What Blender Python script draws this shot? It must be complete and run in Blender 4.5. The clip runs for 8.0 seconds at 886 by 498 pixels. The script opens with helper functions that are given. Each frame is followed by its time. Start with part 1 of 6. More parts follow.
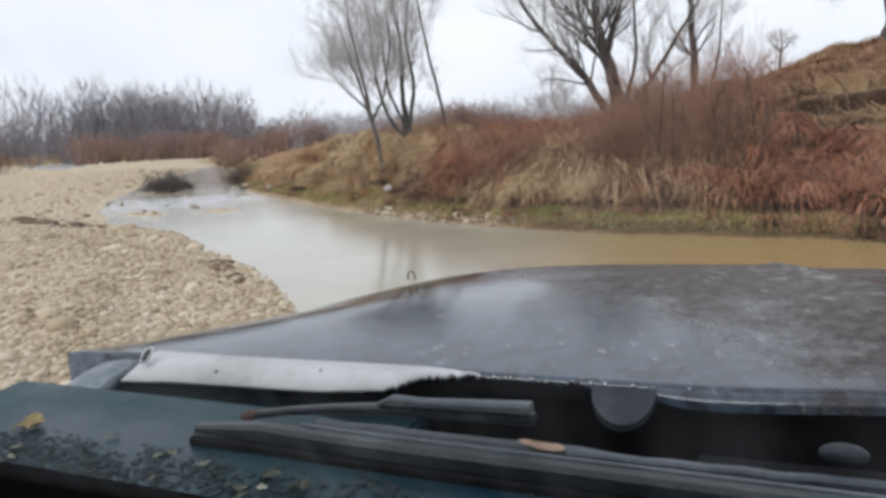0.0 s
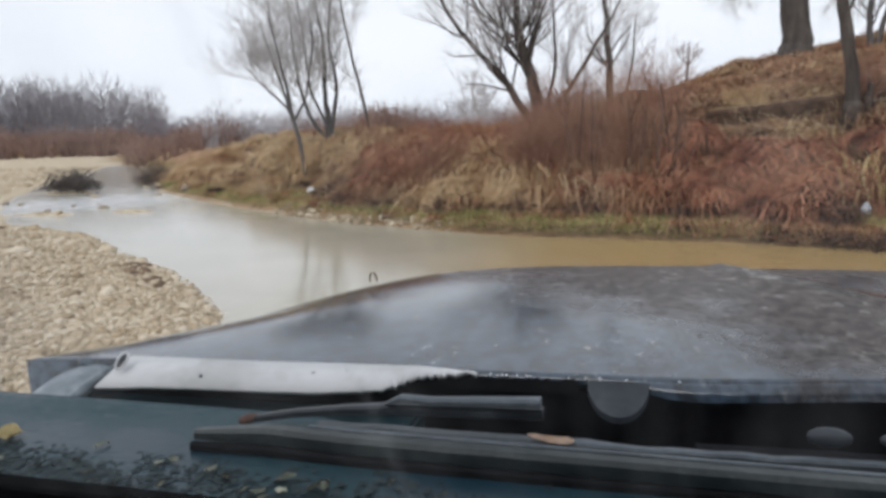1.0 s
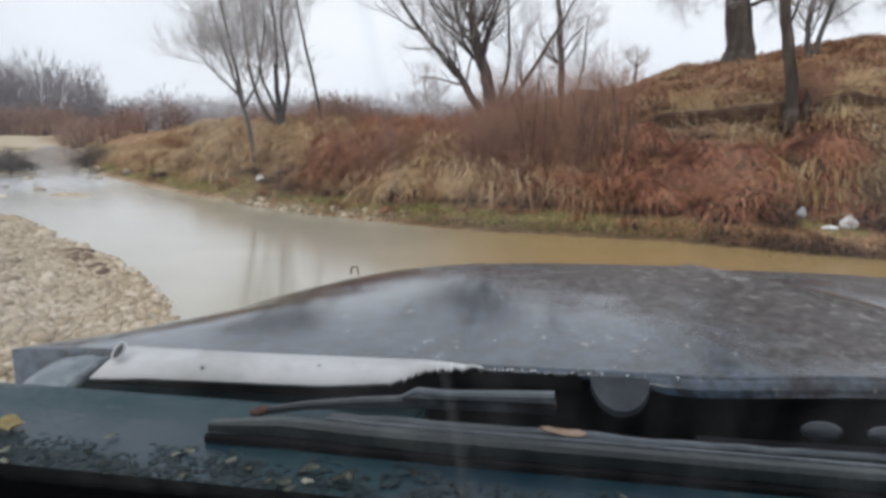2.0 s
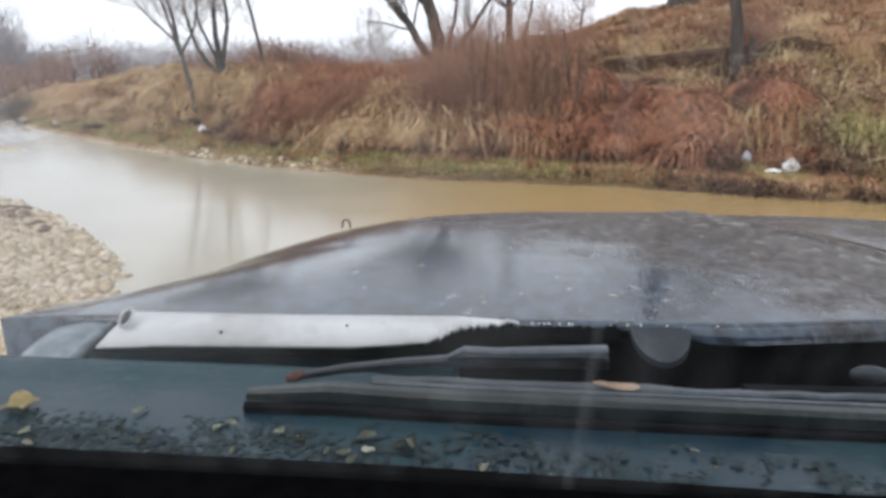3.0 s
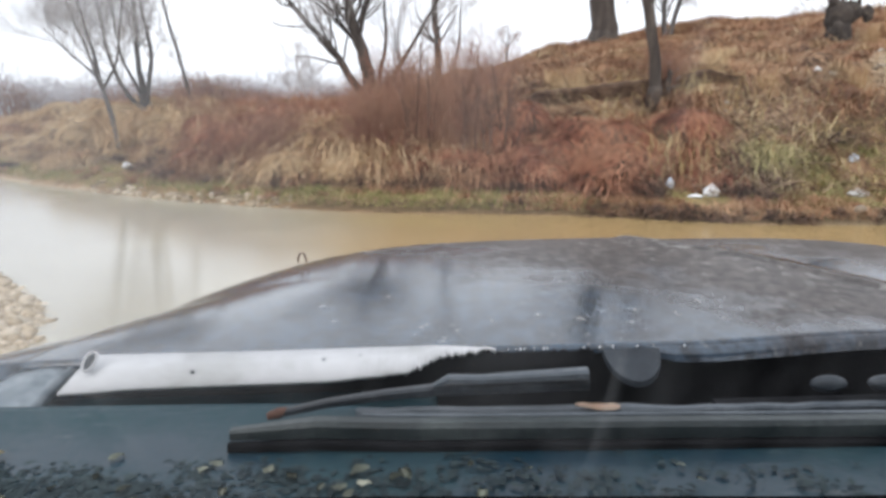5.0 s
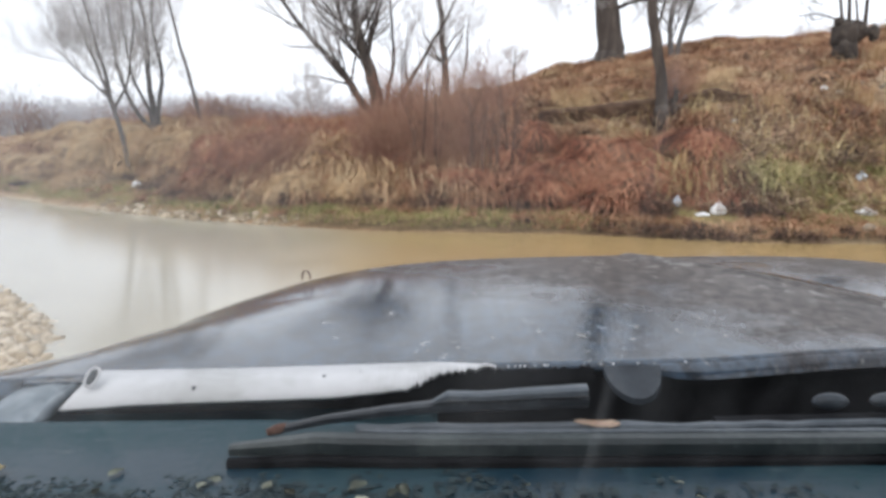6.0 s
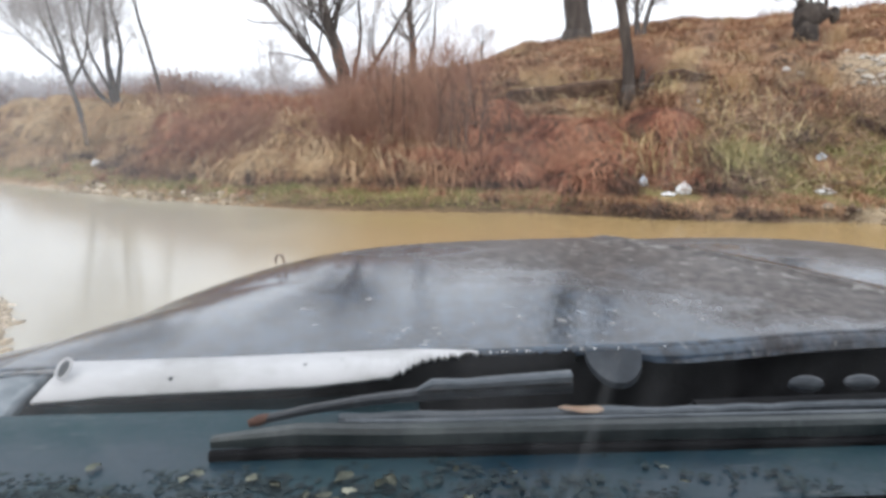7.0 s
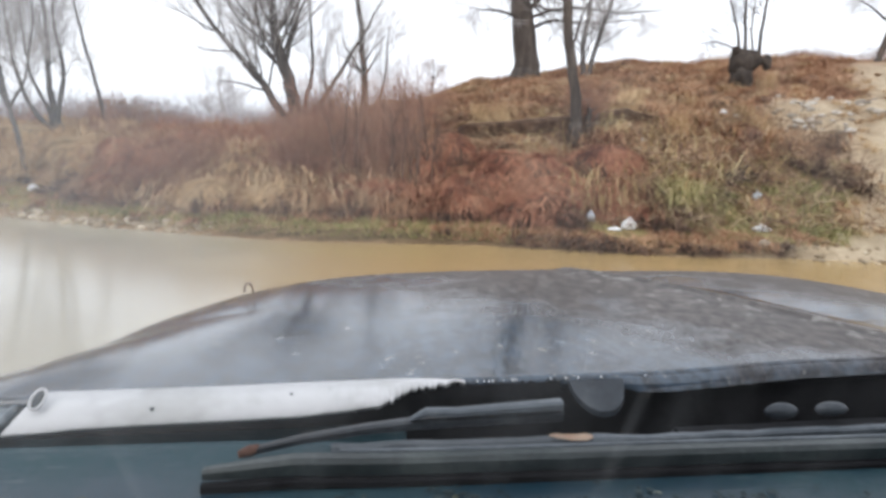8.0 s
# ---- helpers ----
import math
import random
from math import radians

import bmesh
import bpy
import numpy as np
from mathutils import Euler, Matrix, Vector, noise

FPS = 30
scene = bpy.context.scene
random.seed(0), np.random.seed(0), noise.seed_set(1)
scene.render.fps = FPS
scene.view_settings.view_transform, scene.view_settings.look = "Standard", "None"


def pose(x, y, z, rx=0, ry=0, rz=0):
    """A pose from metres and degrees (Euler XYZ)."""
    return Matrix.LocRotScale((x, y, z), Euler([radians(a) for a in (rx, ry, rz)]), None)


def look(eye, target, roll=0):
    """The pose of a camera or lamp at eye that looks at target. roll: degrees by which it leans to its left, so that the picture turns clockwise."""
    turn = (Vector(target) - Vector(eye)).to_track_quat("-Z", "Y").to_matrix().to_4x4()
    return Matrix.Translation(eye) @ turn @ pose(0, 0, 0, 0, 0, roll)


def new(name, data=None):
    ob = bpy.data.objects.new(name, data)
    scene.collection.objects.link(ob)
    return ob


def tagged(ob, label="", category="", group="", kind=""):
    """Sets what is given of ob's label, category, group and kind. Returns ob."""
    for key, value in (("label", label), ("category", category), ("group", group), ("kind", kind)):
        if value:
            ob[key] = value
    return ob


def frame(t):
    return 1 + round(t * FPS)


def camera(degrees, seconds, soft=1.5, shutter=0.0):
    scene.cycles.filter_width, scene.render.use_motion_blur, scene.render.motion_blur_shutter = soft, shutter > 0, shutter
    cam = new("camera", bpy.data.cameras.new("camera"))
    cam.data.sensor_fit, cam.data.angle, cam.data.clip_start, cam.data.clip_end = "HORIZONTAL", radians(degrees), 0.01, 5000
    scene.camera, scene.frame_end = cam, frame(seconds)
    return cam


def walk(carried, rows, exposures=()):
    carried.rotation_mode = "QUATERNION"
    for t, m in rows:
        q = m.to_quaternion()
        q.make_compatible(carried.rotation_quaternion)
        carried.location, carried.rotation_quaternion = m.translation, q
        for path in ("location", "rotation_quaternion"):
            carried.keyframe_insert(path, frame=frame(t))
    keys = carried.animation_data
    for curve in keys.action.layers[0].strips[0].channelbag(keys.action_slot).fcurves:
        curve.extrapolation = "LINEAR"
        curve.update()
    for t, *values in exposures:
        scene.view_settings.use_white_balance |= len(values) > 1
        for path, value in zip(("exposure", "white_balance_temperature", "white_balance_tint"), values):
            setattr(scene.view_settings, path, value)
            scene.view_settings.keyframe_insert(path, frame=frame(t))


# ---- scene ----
# ---------------------------------------------------------------- camera
# seconds, x, y, z, then turn to the left, tilt up and lean to the left in degrees
PATH = [
    (0.0, 0.342, 0.075, 1.442, 21.42, -9.55, -2.60),
    (0.2, 0.325, 0.065, 1.445, 18.40, -7.30, -2.75),
    (0.5, 0.298, 0.045, 1.448, 16.48, -9.26, -2.60),
    (0.7, 0.278, 0.040, 1.447, 15.55, -9.95, -2.01),
    (1.0, 0.252, 0.030, 1.446, 14.55, -9.55, -1.40),
    (1.2, 0.238, 0.015, 1.450, 14.20, -6.10, -1.92),
    (1.5, 0.222, 0.000, 1.454, 13.48, -6.92, -2.50),
    (1.7, 0.205, -0.005, 1.455, 12.00, -8.85, -1.10),
    (2.8, 0.085, 0.015, 1.451, 7.15, -11.55, 0.90),
    (3.0, 0.060, 0.022, 1.450, 5.40, -14.40, 0.45),
    (3.2, 0.036, 0.020, 1.450, 3.90, -15.40, 0.25),
    (3.5, 0.008, 0.004, 1.449, 0.39, -11.37, -0.28),
    (4.0, -0.000, -0.000, 1.450, 0.00, -11.01, 0.00),
    (4.5, 0.001, 0.005, 1.452, -0.32, -11.34, -0.04),
    (4.7, 0.003, 0.010, 1.450, -0.33, -11.75, -0.03),
    (5.8, 0.018, 0.005, 1.450, 0.20, -11.75, -0.10),
    (6.0, 0.017, 0.004, 1.449, 0.34, -10.20, -0.11),
    (6.5, 0.011, 0.014, 1.447, -0.12, -12.66, 0.14),
    (7.0, -0.001, 0.015, 1.456, -2.42, -11.94, 0.20),
    (7.5, -0.016, 0.015, 1.456, -4.09, -10.66, 0.40),
    (8.0, -0.055, 0.009, 1.454, -6.87, -9.20, 1.66)]
cam = camera(66.00, 8.0, soft=3.3)
walk(cam, [(t, Matrix.Translation((x, y, z)) @ pose(0, 0, 0, 0, 0, yaw) @ pose(0, 0, 0, 90 + tilt) @ pose(0, 0, 0, 0, 0, lean))
           for t, x, y, z, yaw, tilt, lean in PATH],
     [(0.0, -0.08, 6430, 10), (1.0, -0.10, 6430, 10), (1.7, -0.18, 6430, 10), (3.0, 0.26, 6450, 10.5), (3.6, 0.43, 6450, 10.5), (4.7, 0.42, 6450, 10.5), (6.5, 0.35, 6450, 10.5), (7.0, 0.47, 6450, 10.5), (7.5, 0.47, 6450, 10.5), (8.0, 0.41, 6450, 10.5)])

# ---------------------------------------------------------------- world and sun
SUN_EL, SUN_AZ = radians(38), radians(200)
world = bpy.data.worlds.new("overcast_sky")
scene.world = world
world.use_nodes = True
wn, wl = world.node_tree.nodes, world.node_tree.links
wn.clear()
w_out = wn.new("ShaderNodeOutputWorld")
w_bg = wn.new("ShaderNodeBackground")
w_sky = wn.new("ShaderNodeTexSky")
w_sky.sky_type, w_sky.sun_disc = "NISHITA", False
w_sky.sun_elevation, w_sky.sun_rotation = SUN_EL, SUN_AZ
w_sky.dust_density, w_sky.air_density = 3.0, 1.0
w_sat = wn.new("ShaderNodeHueSaturation")
w_sat.inputs["Saturation"].default_value = 0.1
w_mix = wn.new("ShaderNodeMixRGB")
w_mix.inputs["Fac"].default_value = 0.85
w_cloud = wn.new("ShaderNodeTexNoise")
w_cloud.inputs["Scale"].default_value = 2.2
w_cloud.inputs["Detail"].default_value = 6
w_ramp = wn.new("ShaderNodeValToRGB")
w_ramp.color_ramp.elements[0].position, w_ramp.color_ramp.elements[1].position = 0.3, 0.7
w_ramp.color_ramp.elements[0].color = (8.0, 8.5, 9.3, 1)
w_ramp.color_ramp.elements[1].color = (9.4, 9.8, 10.4, 1)
w_coord = wn.new("ShaderNodeTexCoord")
w_map = wn.new("ShaderNodeMapping")
w_map.inputs["Scale"].default_value = (1, 1, 3)
wl.new(w_coord.outputs["Generated"], w_map.inputs["Vector"])
wl.new(w_map.outputs["Vector"], w_cloud.inputs["Vector"])
wl.new(w_cloud.outputs["Fac"], w_ramp.inputs["Fac"])
wl.new(w_sky.outputs["Color"], w_sat.inputs["Color"])
wl.new(w_sat.outputs["Color"], w_mix.inputs["Color1"])
wl.new(w_ramp.outputs["Color"], w_mix.inputs["Color2"])
wl.new(w_mix.outputs["Color"], w_bg.inputs["Color"])
w_bg.inputs["Strength"].default_value = 0.127
wl.new(w_bg.outputs["Background"], w_out.inputs["Surface"])
sun = new("sun", bpy.data.lights.new("sun", "SUN"))
sun.data.energy, sun.data.angle, sun.data.color = 1.2, radians(40), (1.0, 0.97, 0.93)
sun.matrix_world = look((0, 0, 60), (20 * math.sin(SUN_AZ) * -1, 20 * math.cos(SUN_AZ) * -1, 60 - 20 * math.tan(SUN_EL)))


# ---------------------------------------------------------------- materials
def material(name, colors, scale=8.0, rough=0.8, bump=0.3, fine=60.0, spec=0.3, island=False, per_object=False,
             metal=0.0, coat=0.0, bump_distance=0.02, stretch=(1, 1, 1), patchy=False):
    """Noise at two scales between two or three colours, with relief."""
    m = bpy.data.materials.new(name)
    m.use_nodes = True
    n, l = m.node_tree.nodes, m.node_tree.links
    b = n["Principled BSDF"]
    tc = n.new("ShaderNodeTexCoord")
    mp = n.new("ShaderNodeMapping")
    mp.inputs["Scale"].default_value = stretch
    l.new(tc.outputs["Object"], mp.inputs["Vector"])
    big = n.new("ShaderNodeTexNoise")
    big.inputs["Scale"].default_value, big.inputs["Detail"].default_value = scale, 5
    small = n.new("ShaderNodeTexNoise")
    small.inputs["Scale"].default_value, small.inputs["Detail"].default_value = fine, 6
    l.new(mp.outputs["Vector"], big.inputs["Vector"])
    l.new(mp.outputs["Vector"], small.inputs["Vector"])
    add = n.new("ShaderNodeMath")
    add.operation = "MULTIPLY_ADD"
    l.new(small.outputs["Fac"], add.inputs[0])
    add.inputs[1].default_value = 0.45
    l.new(big.outputs["Fac"], add.inputs[2])
    fac = add.outputs[0]
    if island or per_object:
        src = n.new("ShaderNodeNewGeometry") if island else n.new("ShaderNodeObjectInfo")
        sock = src.outputs["Random Per Island"] if island else src.outputs["Random"]
        mix = n.new("ShaderNodeMath")
        mix.operation = "MULTIPLY_ADD"
        l.new(sock, mix.inputs[0])
        mix.inputs[1].default_value = 0.40 if patchy else 0.55
        sub = n.new("ShaderNodeMath")
        sub.operation = "MULTIPLY_ADD"
        l.new(fac, sub.inputs[0])
        sub.inputs[1].default_value, sub.inputs[2].default_value = (2.0, -0.84) if patchy else (0.7, -0.02)
        l.new(sub.outputs[0], mix.inputs[2])
        fac = mix.outputs[0]
    ramp = n.new("ShaderNodeValToRGB")
    el = ramp.color_ramp.elements
    stops = np.linspace(0.42, 1.0, len(colors))
    el[0].position, el[0].color = stops[0], (*colors[0], 1)
    el[1].position, el[1].color = stops[-1], (*colors[-1], 1)
    for p, c in zip(stops[1:-1], colors[1:-1]):
        e = el.new(p)
        e.color = (*c, 1)
    l.new(fac, ramp.inputs["Fac"])
    l.new(ramp.outputs["Color"], b.inputs["Base Color"])
    b.inputs["Roughness"].default_value = rough
    b.inputs["Specular IOR Level"].default_value = spec
    b.inputs["Metallic"].default_value = metal
    b.inputs["Coat Weight"].default_value = coat
    if bump:
        bp = n.new("ShaderNodeBump")
        bp.inputs["Strength"].default_value, bp.inputs["Distance"].default_value = bump, bump_distance
        l.new(add.outputs[0], bp.inputs["Height"])
        l.new(bp.outputs["Normal"], b.inputs["Normal"])
    return m


M_GRASS_TAN = material("dry_grass_tan", [(0.235, 0.133, 0.069), (0.470, 0.313, 0.170), (0.596, 0.455, 0.286)], 1.1, 0.85, 0, island=True, spec=0.15, patchy=True)
M_GRASS_BROWN = material("dry_grass_brown", [(0.115, 0.053, 0.033), (0.336, 0.173, 0.100), (0.480, 0.305, 0.190)], 0.9, 0.9, 0, island=True, spec=0.1, patchy=True)
M_GRASS_RED = material("bramble_red", [(0.070, 0.030, 0.021), (0.288, 0.112, 0.070), (0.430, 0.225, 0.142)], 1.3, 0.85, 0, island=True, spec=0.15, patchy=True)
M_GRASS_GREEN = material("wet_green_grass", [(0.105, 0.112, 0.036), (0.225, 0.226, 0.080), (0.380, 0.325, 0.155)], 1.2, 0.8, 0, island=True, spec=0.2)
M_REED = material("straw_reed", [(0.30, 0.21, 0.09), (0.50, 0.37, 0.18), (0.62, 0.52, 0.30)], 2, 0.75, 0, island=True, spec=0.2)
M_SHRUB = material("reddish_twig", [(0.176, 0.084, 0.060), (0.288, 0.152, 0.108), (0.368, 0.228, 0.160)], 3, 0.8, 0.1, per_object=True)
M_BARK = material("dark_bark", [(0.024, 0.020, 0.018), (0.062, 0.050, 0.043), (0.12, 0.10, 0.086)], 5, 0.9, 0.9, fine=45, stretch=(1, 1, 0.25))
M_CHAR = material("black_charred_bark", [(0.020, 0.016, 0.014), (0.050, 0.040, 0.034), (0.10, 0.078, 0.062)], 9, 0.9, 1.0, fine=60, bump_distance=0.04)
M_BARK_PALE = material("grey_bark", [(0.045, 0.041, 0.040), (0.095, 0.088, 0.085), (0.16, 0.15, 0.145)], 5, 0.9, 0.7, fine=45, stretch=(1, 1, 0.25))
# crown twigs are lightened to paint in haze against the sky
M_TWIG = material("grey_brown_twig_hazed", [(0.33, 0.318, 0.32), (0.43, 0.412, 0.41), (0.53, 0.505, 0.50)], 3, 0.85, 0)
# far wood and brush colours are lightened to paint in distance haze
M_FAR = material("far_bare_wood_hazed", [(0.135, 0.125, 0.14), (0.20, 0.185, 0.20), (0.28, 0.255, 0.265)], 0.08, 0.9, 0, island=True, spec=0.05)
M_FARBRUSH = material("far_red_brush_hazed", [(0.16, 0.105, 0.095), (0.24, 0.155, 0.13), (0.33, 0.225, 0.18)], 0.2, 0.9, 0, island=True, spec=0.05)
M_HAZE = material("distant_wood_painted_haze", [(0.36, 0.365, 0.40), (0.45, 0.455, 0.48), (0.53, 0.53, 0.55)], 0.02, 0.95, 0, island=True, spec=0.02)
M_STONE = material("pale_river_stone", [(0.26, 0.20, 0.13), (0.44, 0.36, 0.25), (0.56, 0.49, 0.38)], 5, 0.85, 0.4, per_object=True)
M_RUBBLE = material("grey_rubble", [(0.22, 0.19, 0.155), (0.42, 0.375, 0.32), (0.58, 0.54, 0.48)], 5, 0.9, 0.7, per_object=True)
M_PEBBLE = material("river_pebble", [(0.25, 0.19, 0.118), (0.44, 0.352, 0.24), (0.58, 0.50, 0.39)], 1.5, 0.85, 0.3, island=True)
M_MUDPEBBLE = material("muddy_pebble", [(0.14, 0.105, 0.065), (0.26, 0.20, 0.13), (0.38, 0.31, 0.22)], 2, 0.8, 0.3, island=True)
M_BANKSTONE = material("wet_bank_stone", [(0.12, 0.095, 0.065), (0.23, 0.185, 0.135), (0.36, 0.305, 0.235)], 4, 0.7, 0.3, per_object=True)
M_CLOD = material("dark_mud_clod", [(0.085, 0.052, 0.030), (0.17, 0.11, 0.068), (0.26, 0.18, 0.115)], 6, 0.9, 0.6, per_object=True)
M_BAG = material("white_plastic", [(0.60, 0.61, 0.61), (0.74, 0.75, 0.75)], 12, 0.4, 0.3, fine=90, spec=0.4)
M_BAG_BLUE = material("pale_blue_plastic", [(0.42, 0.50, 0.60), (0.60, 0.68, 0.76)], 12, 0.4, 0.3, fine=90, spec=0.4)
M_DARKTWIG = material("dark_brown_twig", [(0.05, 0.032, 0.026), (0.11, 0.07, 0.055), (0.19, 0.125, 0.095)], 3, 0.85, 0.1, per_object=True)
M_STICKS = material("tangled_sticks", [(0.051, 0.030, 0.021), (0.170, 0.098, 0.064), (0.442, 0.340, 0.221)], 2, 0.85, 0, island=True)
M_SOIL = material("dark_soil", [(0.038, 0.024, 0.015), (0.089, 0.054, 0.036), (0.162, 0.106, 0.072)], 6, 0.95, 0.9, fine=40, bump_distance=0.06)
M_GRASS_PINK = material("pinkish_scrub", [(0.120, 0.056, 0.034), (0.320, 0.174, 0.098), (0.472, 0.320, 0.200)], 1.1, 0.85, 0, island=True, spec=0.15, patchy=True)
# dark growth colour that also paints shade into the bank's hollows
M_GRASS_DARK = material("dark_growth_and_shade", [(0.030, 0.021, 0.016), (0.085, 0.055, 0.042), (0.20, 0.13, 0.095)], 2, 0.9, 0, island=True, spec=0.1)
M_SEDGE = material("green_sedge", [(0.14, 0.14, 0.05), (0.29, 0.265, 0.105), (0.47, 0.40, 0.20)], 2, 0.75, 0, island=True, spec=0.2)
M_LEAF = material("fallen_leaf_pale", [(0.10, 0.11, 0.085), (0.22, 0.235, 0.18), (0.36, 0.36, 0.28)], 20, 0.8, 0.2, per_object=True)
M_LEAF_YELLOW = material("fallen_leaf_yellow", [(0.40, 0.31, 0.13), (0.60, 0.50, 0.26)], 30, 0.75, 0.2)
M_LEAF_ORANGE = material("fallen_leaf_orange", [(0.56, 0.38, 0.27), (0.74, 0.58, 0.46)], 30, 0.7, 0.2)
M_BLACK = material("black_rubber", [(0.005, 0.005, 0.006), (0.012, 0.012, 0.014)], 20, 0.75, 0.2, spec=0.08)
M_TRIM = material("weathered_black_metal", [(0.006, 0.011, 0.012), (0.019, 0.027, 0.029), (0.052, 0.064, 0.063)], 14, 0.45, 0.6, fine=140, spec=0.4, bump_distance=0.003)
M_WHITE = material("dirty_sky_white_paint", [(0.36, 0.36, 0.35), (0.53, 0.53, 0.54), (0.60, 0.60, 0.61)], 9, 0.5, 0.15, fine=80, bump_distance=0.002)
M_RUST = material("rust", [(0.05, 0.026, 0.020), (0.15, 0.080, 0.058)], 40, 0.9, 0.5, fine=200, bump_distance=0.002)
M_STEEL = material("dull_steel", [(0.04, 0.045, 0.05), (0.09, 0.10, 0.11)], 30, 0.55, 0.2, fine=200, metal=0.2, bump_distance=0.002)


def ground_material():
    """Soil and dead grass, gravel where the ground is low by the river, pale dirt on the track."""
    m = bpy.data.materials.new("river_ground")
    m.use_nodes = True
    n, l = m.node_tree.nodes, m.node_tree.links
    b = n["Principled BSDF"]
    b.inputs["Roughness"].default_value = 0.95
    b.inputs["Specular IOR Level"].default_value = 0.15
    tc = n.new("ShaderNodeTexCoord")

    def noise_tex(scale, detail=6):
        t = n.new("ShaderNodeTexNoise")
        t.inputs["Scale"].default_value, t.inputs["Detail"].default_value = scale, detail
        l.new(tc.outputs["Object"], t.inputs["Vector"])
        return t

    def ramp(sock, stops):
        r = n.new("ShaderNodeValToRGB")
        for i, (p, c) in enumerate(stops):
            e = r.color_ramp.elements[i] if i < 2 else r.color_ramp.elements.new(p)
            e.position, e.color = p, (*c, 1)
        l.new(sock, r.inputs["Fac"])
        return r

    def mix(fac, a, c):
        x = n.new("ShaderNodeMixRGB")
        l.new(fac, x.inputs["Fac"])
        l.new(a, x.inputs["Color1"])
        l.new(c, x.inputs["Color2"])
        return x.outputs["Color"]

    grass = ramp(noise_tex(1.3).outputs["Fac"], [(0.3, (0.17, 0.092, 0.055)), (0.5, (0.34, 0.20, 0.118)), (0.68, (0.48, 0.32, 0.20))])
    soil = ramp(noise_tex(7).outputs["Fac"], [(0.3, (0.10, 0.055, 0.03)), (0.7, (0.36, 0.235, 0.145))])
    hill = mix(noise_tex(4, 8).outputs["Fac"], grass.outputs["Color"], soil.outputs["Color"])
    gravel = ramp(noise_tex(9, 8).outputs["Fac"], [(0.3, (0.30, 0.235, 0.155)), (0.5, (0.50, 0.41, 0.29)), (0.7, (0.64, 0.56, 0.44))])
    dirt = ramp(noise_tex(3, 8).outputs["Fac"], [(0.3, (0.29, 0.228, 0.155)), (0.7, (0.48, 0.398, 0.285))])
    moss = ramp(noise_tex(5, 8).outputs["Fac"], [(0.3, (0.10, 0.075, 0.03)), (0.5, (0.20, 0.185, 0.06)), (0.7, (0.40, 0.29, 0.13))])
    attr = {}
    for key in ("gravel", "track", "moss", "waterline_dark"):
        attr[key] = n.new("ShaderNodeAttribute")
        attr[key].attribute_name = key
    col = mix(attr["moss"].outputs["Fac"], hill, moss.outputs["Color"])
    col = mix(attr["gravel"].outputs["Fac"], col, gravel.outputs["Color"])
    col = mix(attr["track"].outputs["Fac"], col, dirt.outputs["Color"])
    # dark band colour for mud and the undercut bank's painted shade
    waterline_dark = ramp(noise_tex(11, 8).outputs["Fac"], [(0.3, (0.030, 0.022, 0.013)), (0.7, (0.11, 0.08, 0.042))])
    col = mix(attr["waterline_dark"].outputs["Fac"], col, waterline_dark.outputs["Color"])
    l.new(col, b.inputs["Base Color"])
    bp = n.new("ShaderNodeBump")
    bp.inputs["Strength"].default_value, bp.inputs["Distance"].default_value = 0.8, 0.06
    l.new(noise_tex(14, 8).outputs["Fac"], bp.inputs["Height"])
    l.new(bp.outputs["Normal"], b.inputs["Normal"])
    return m


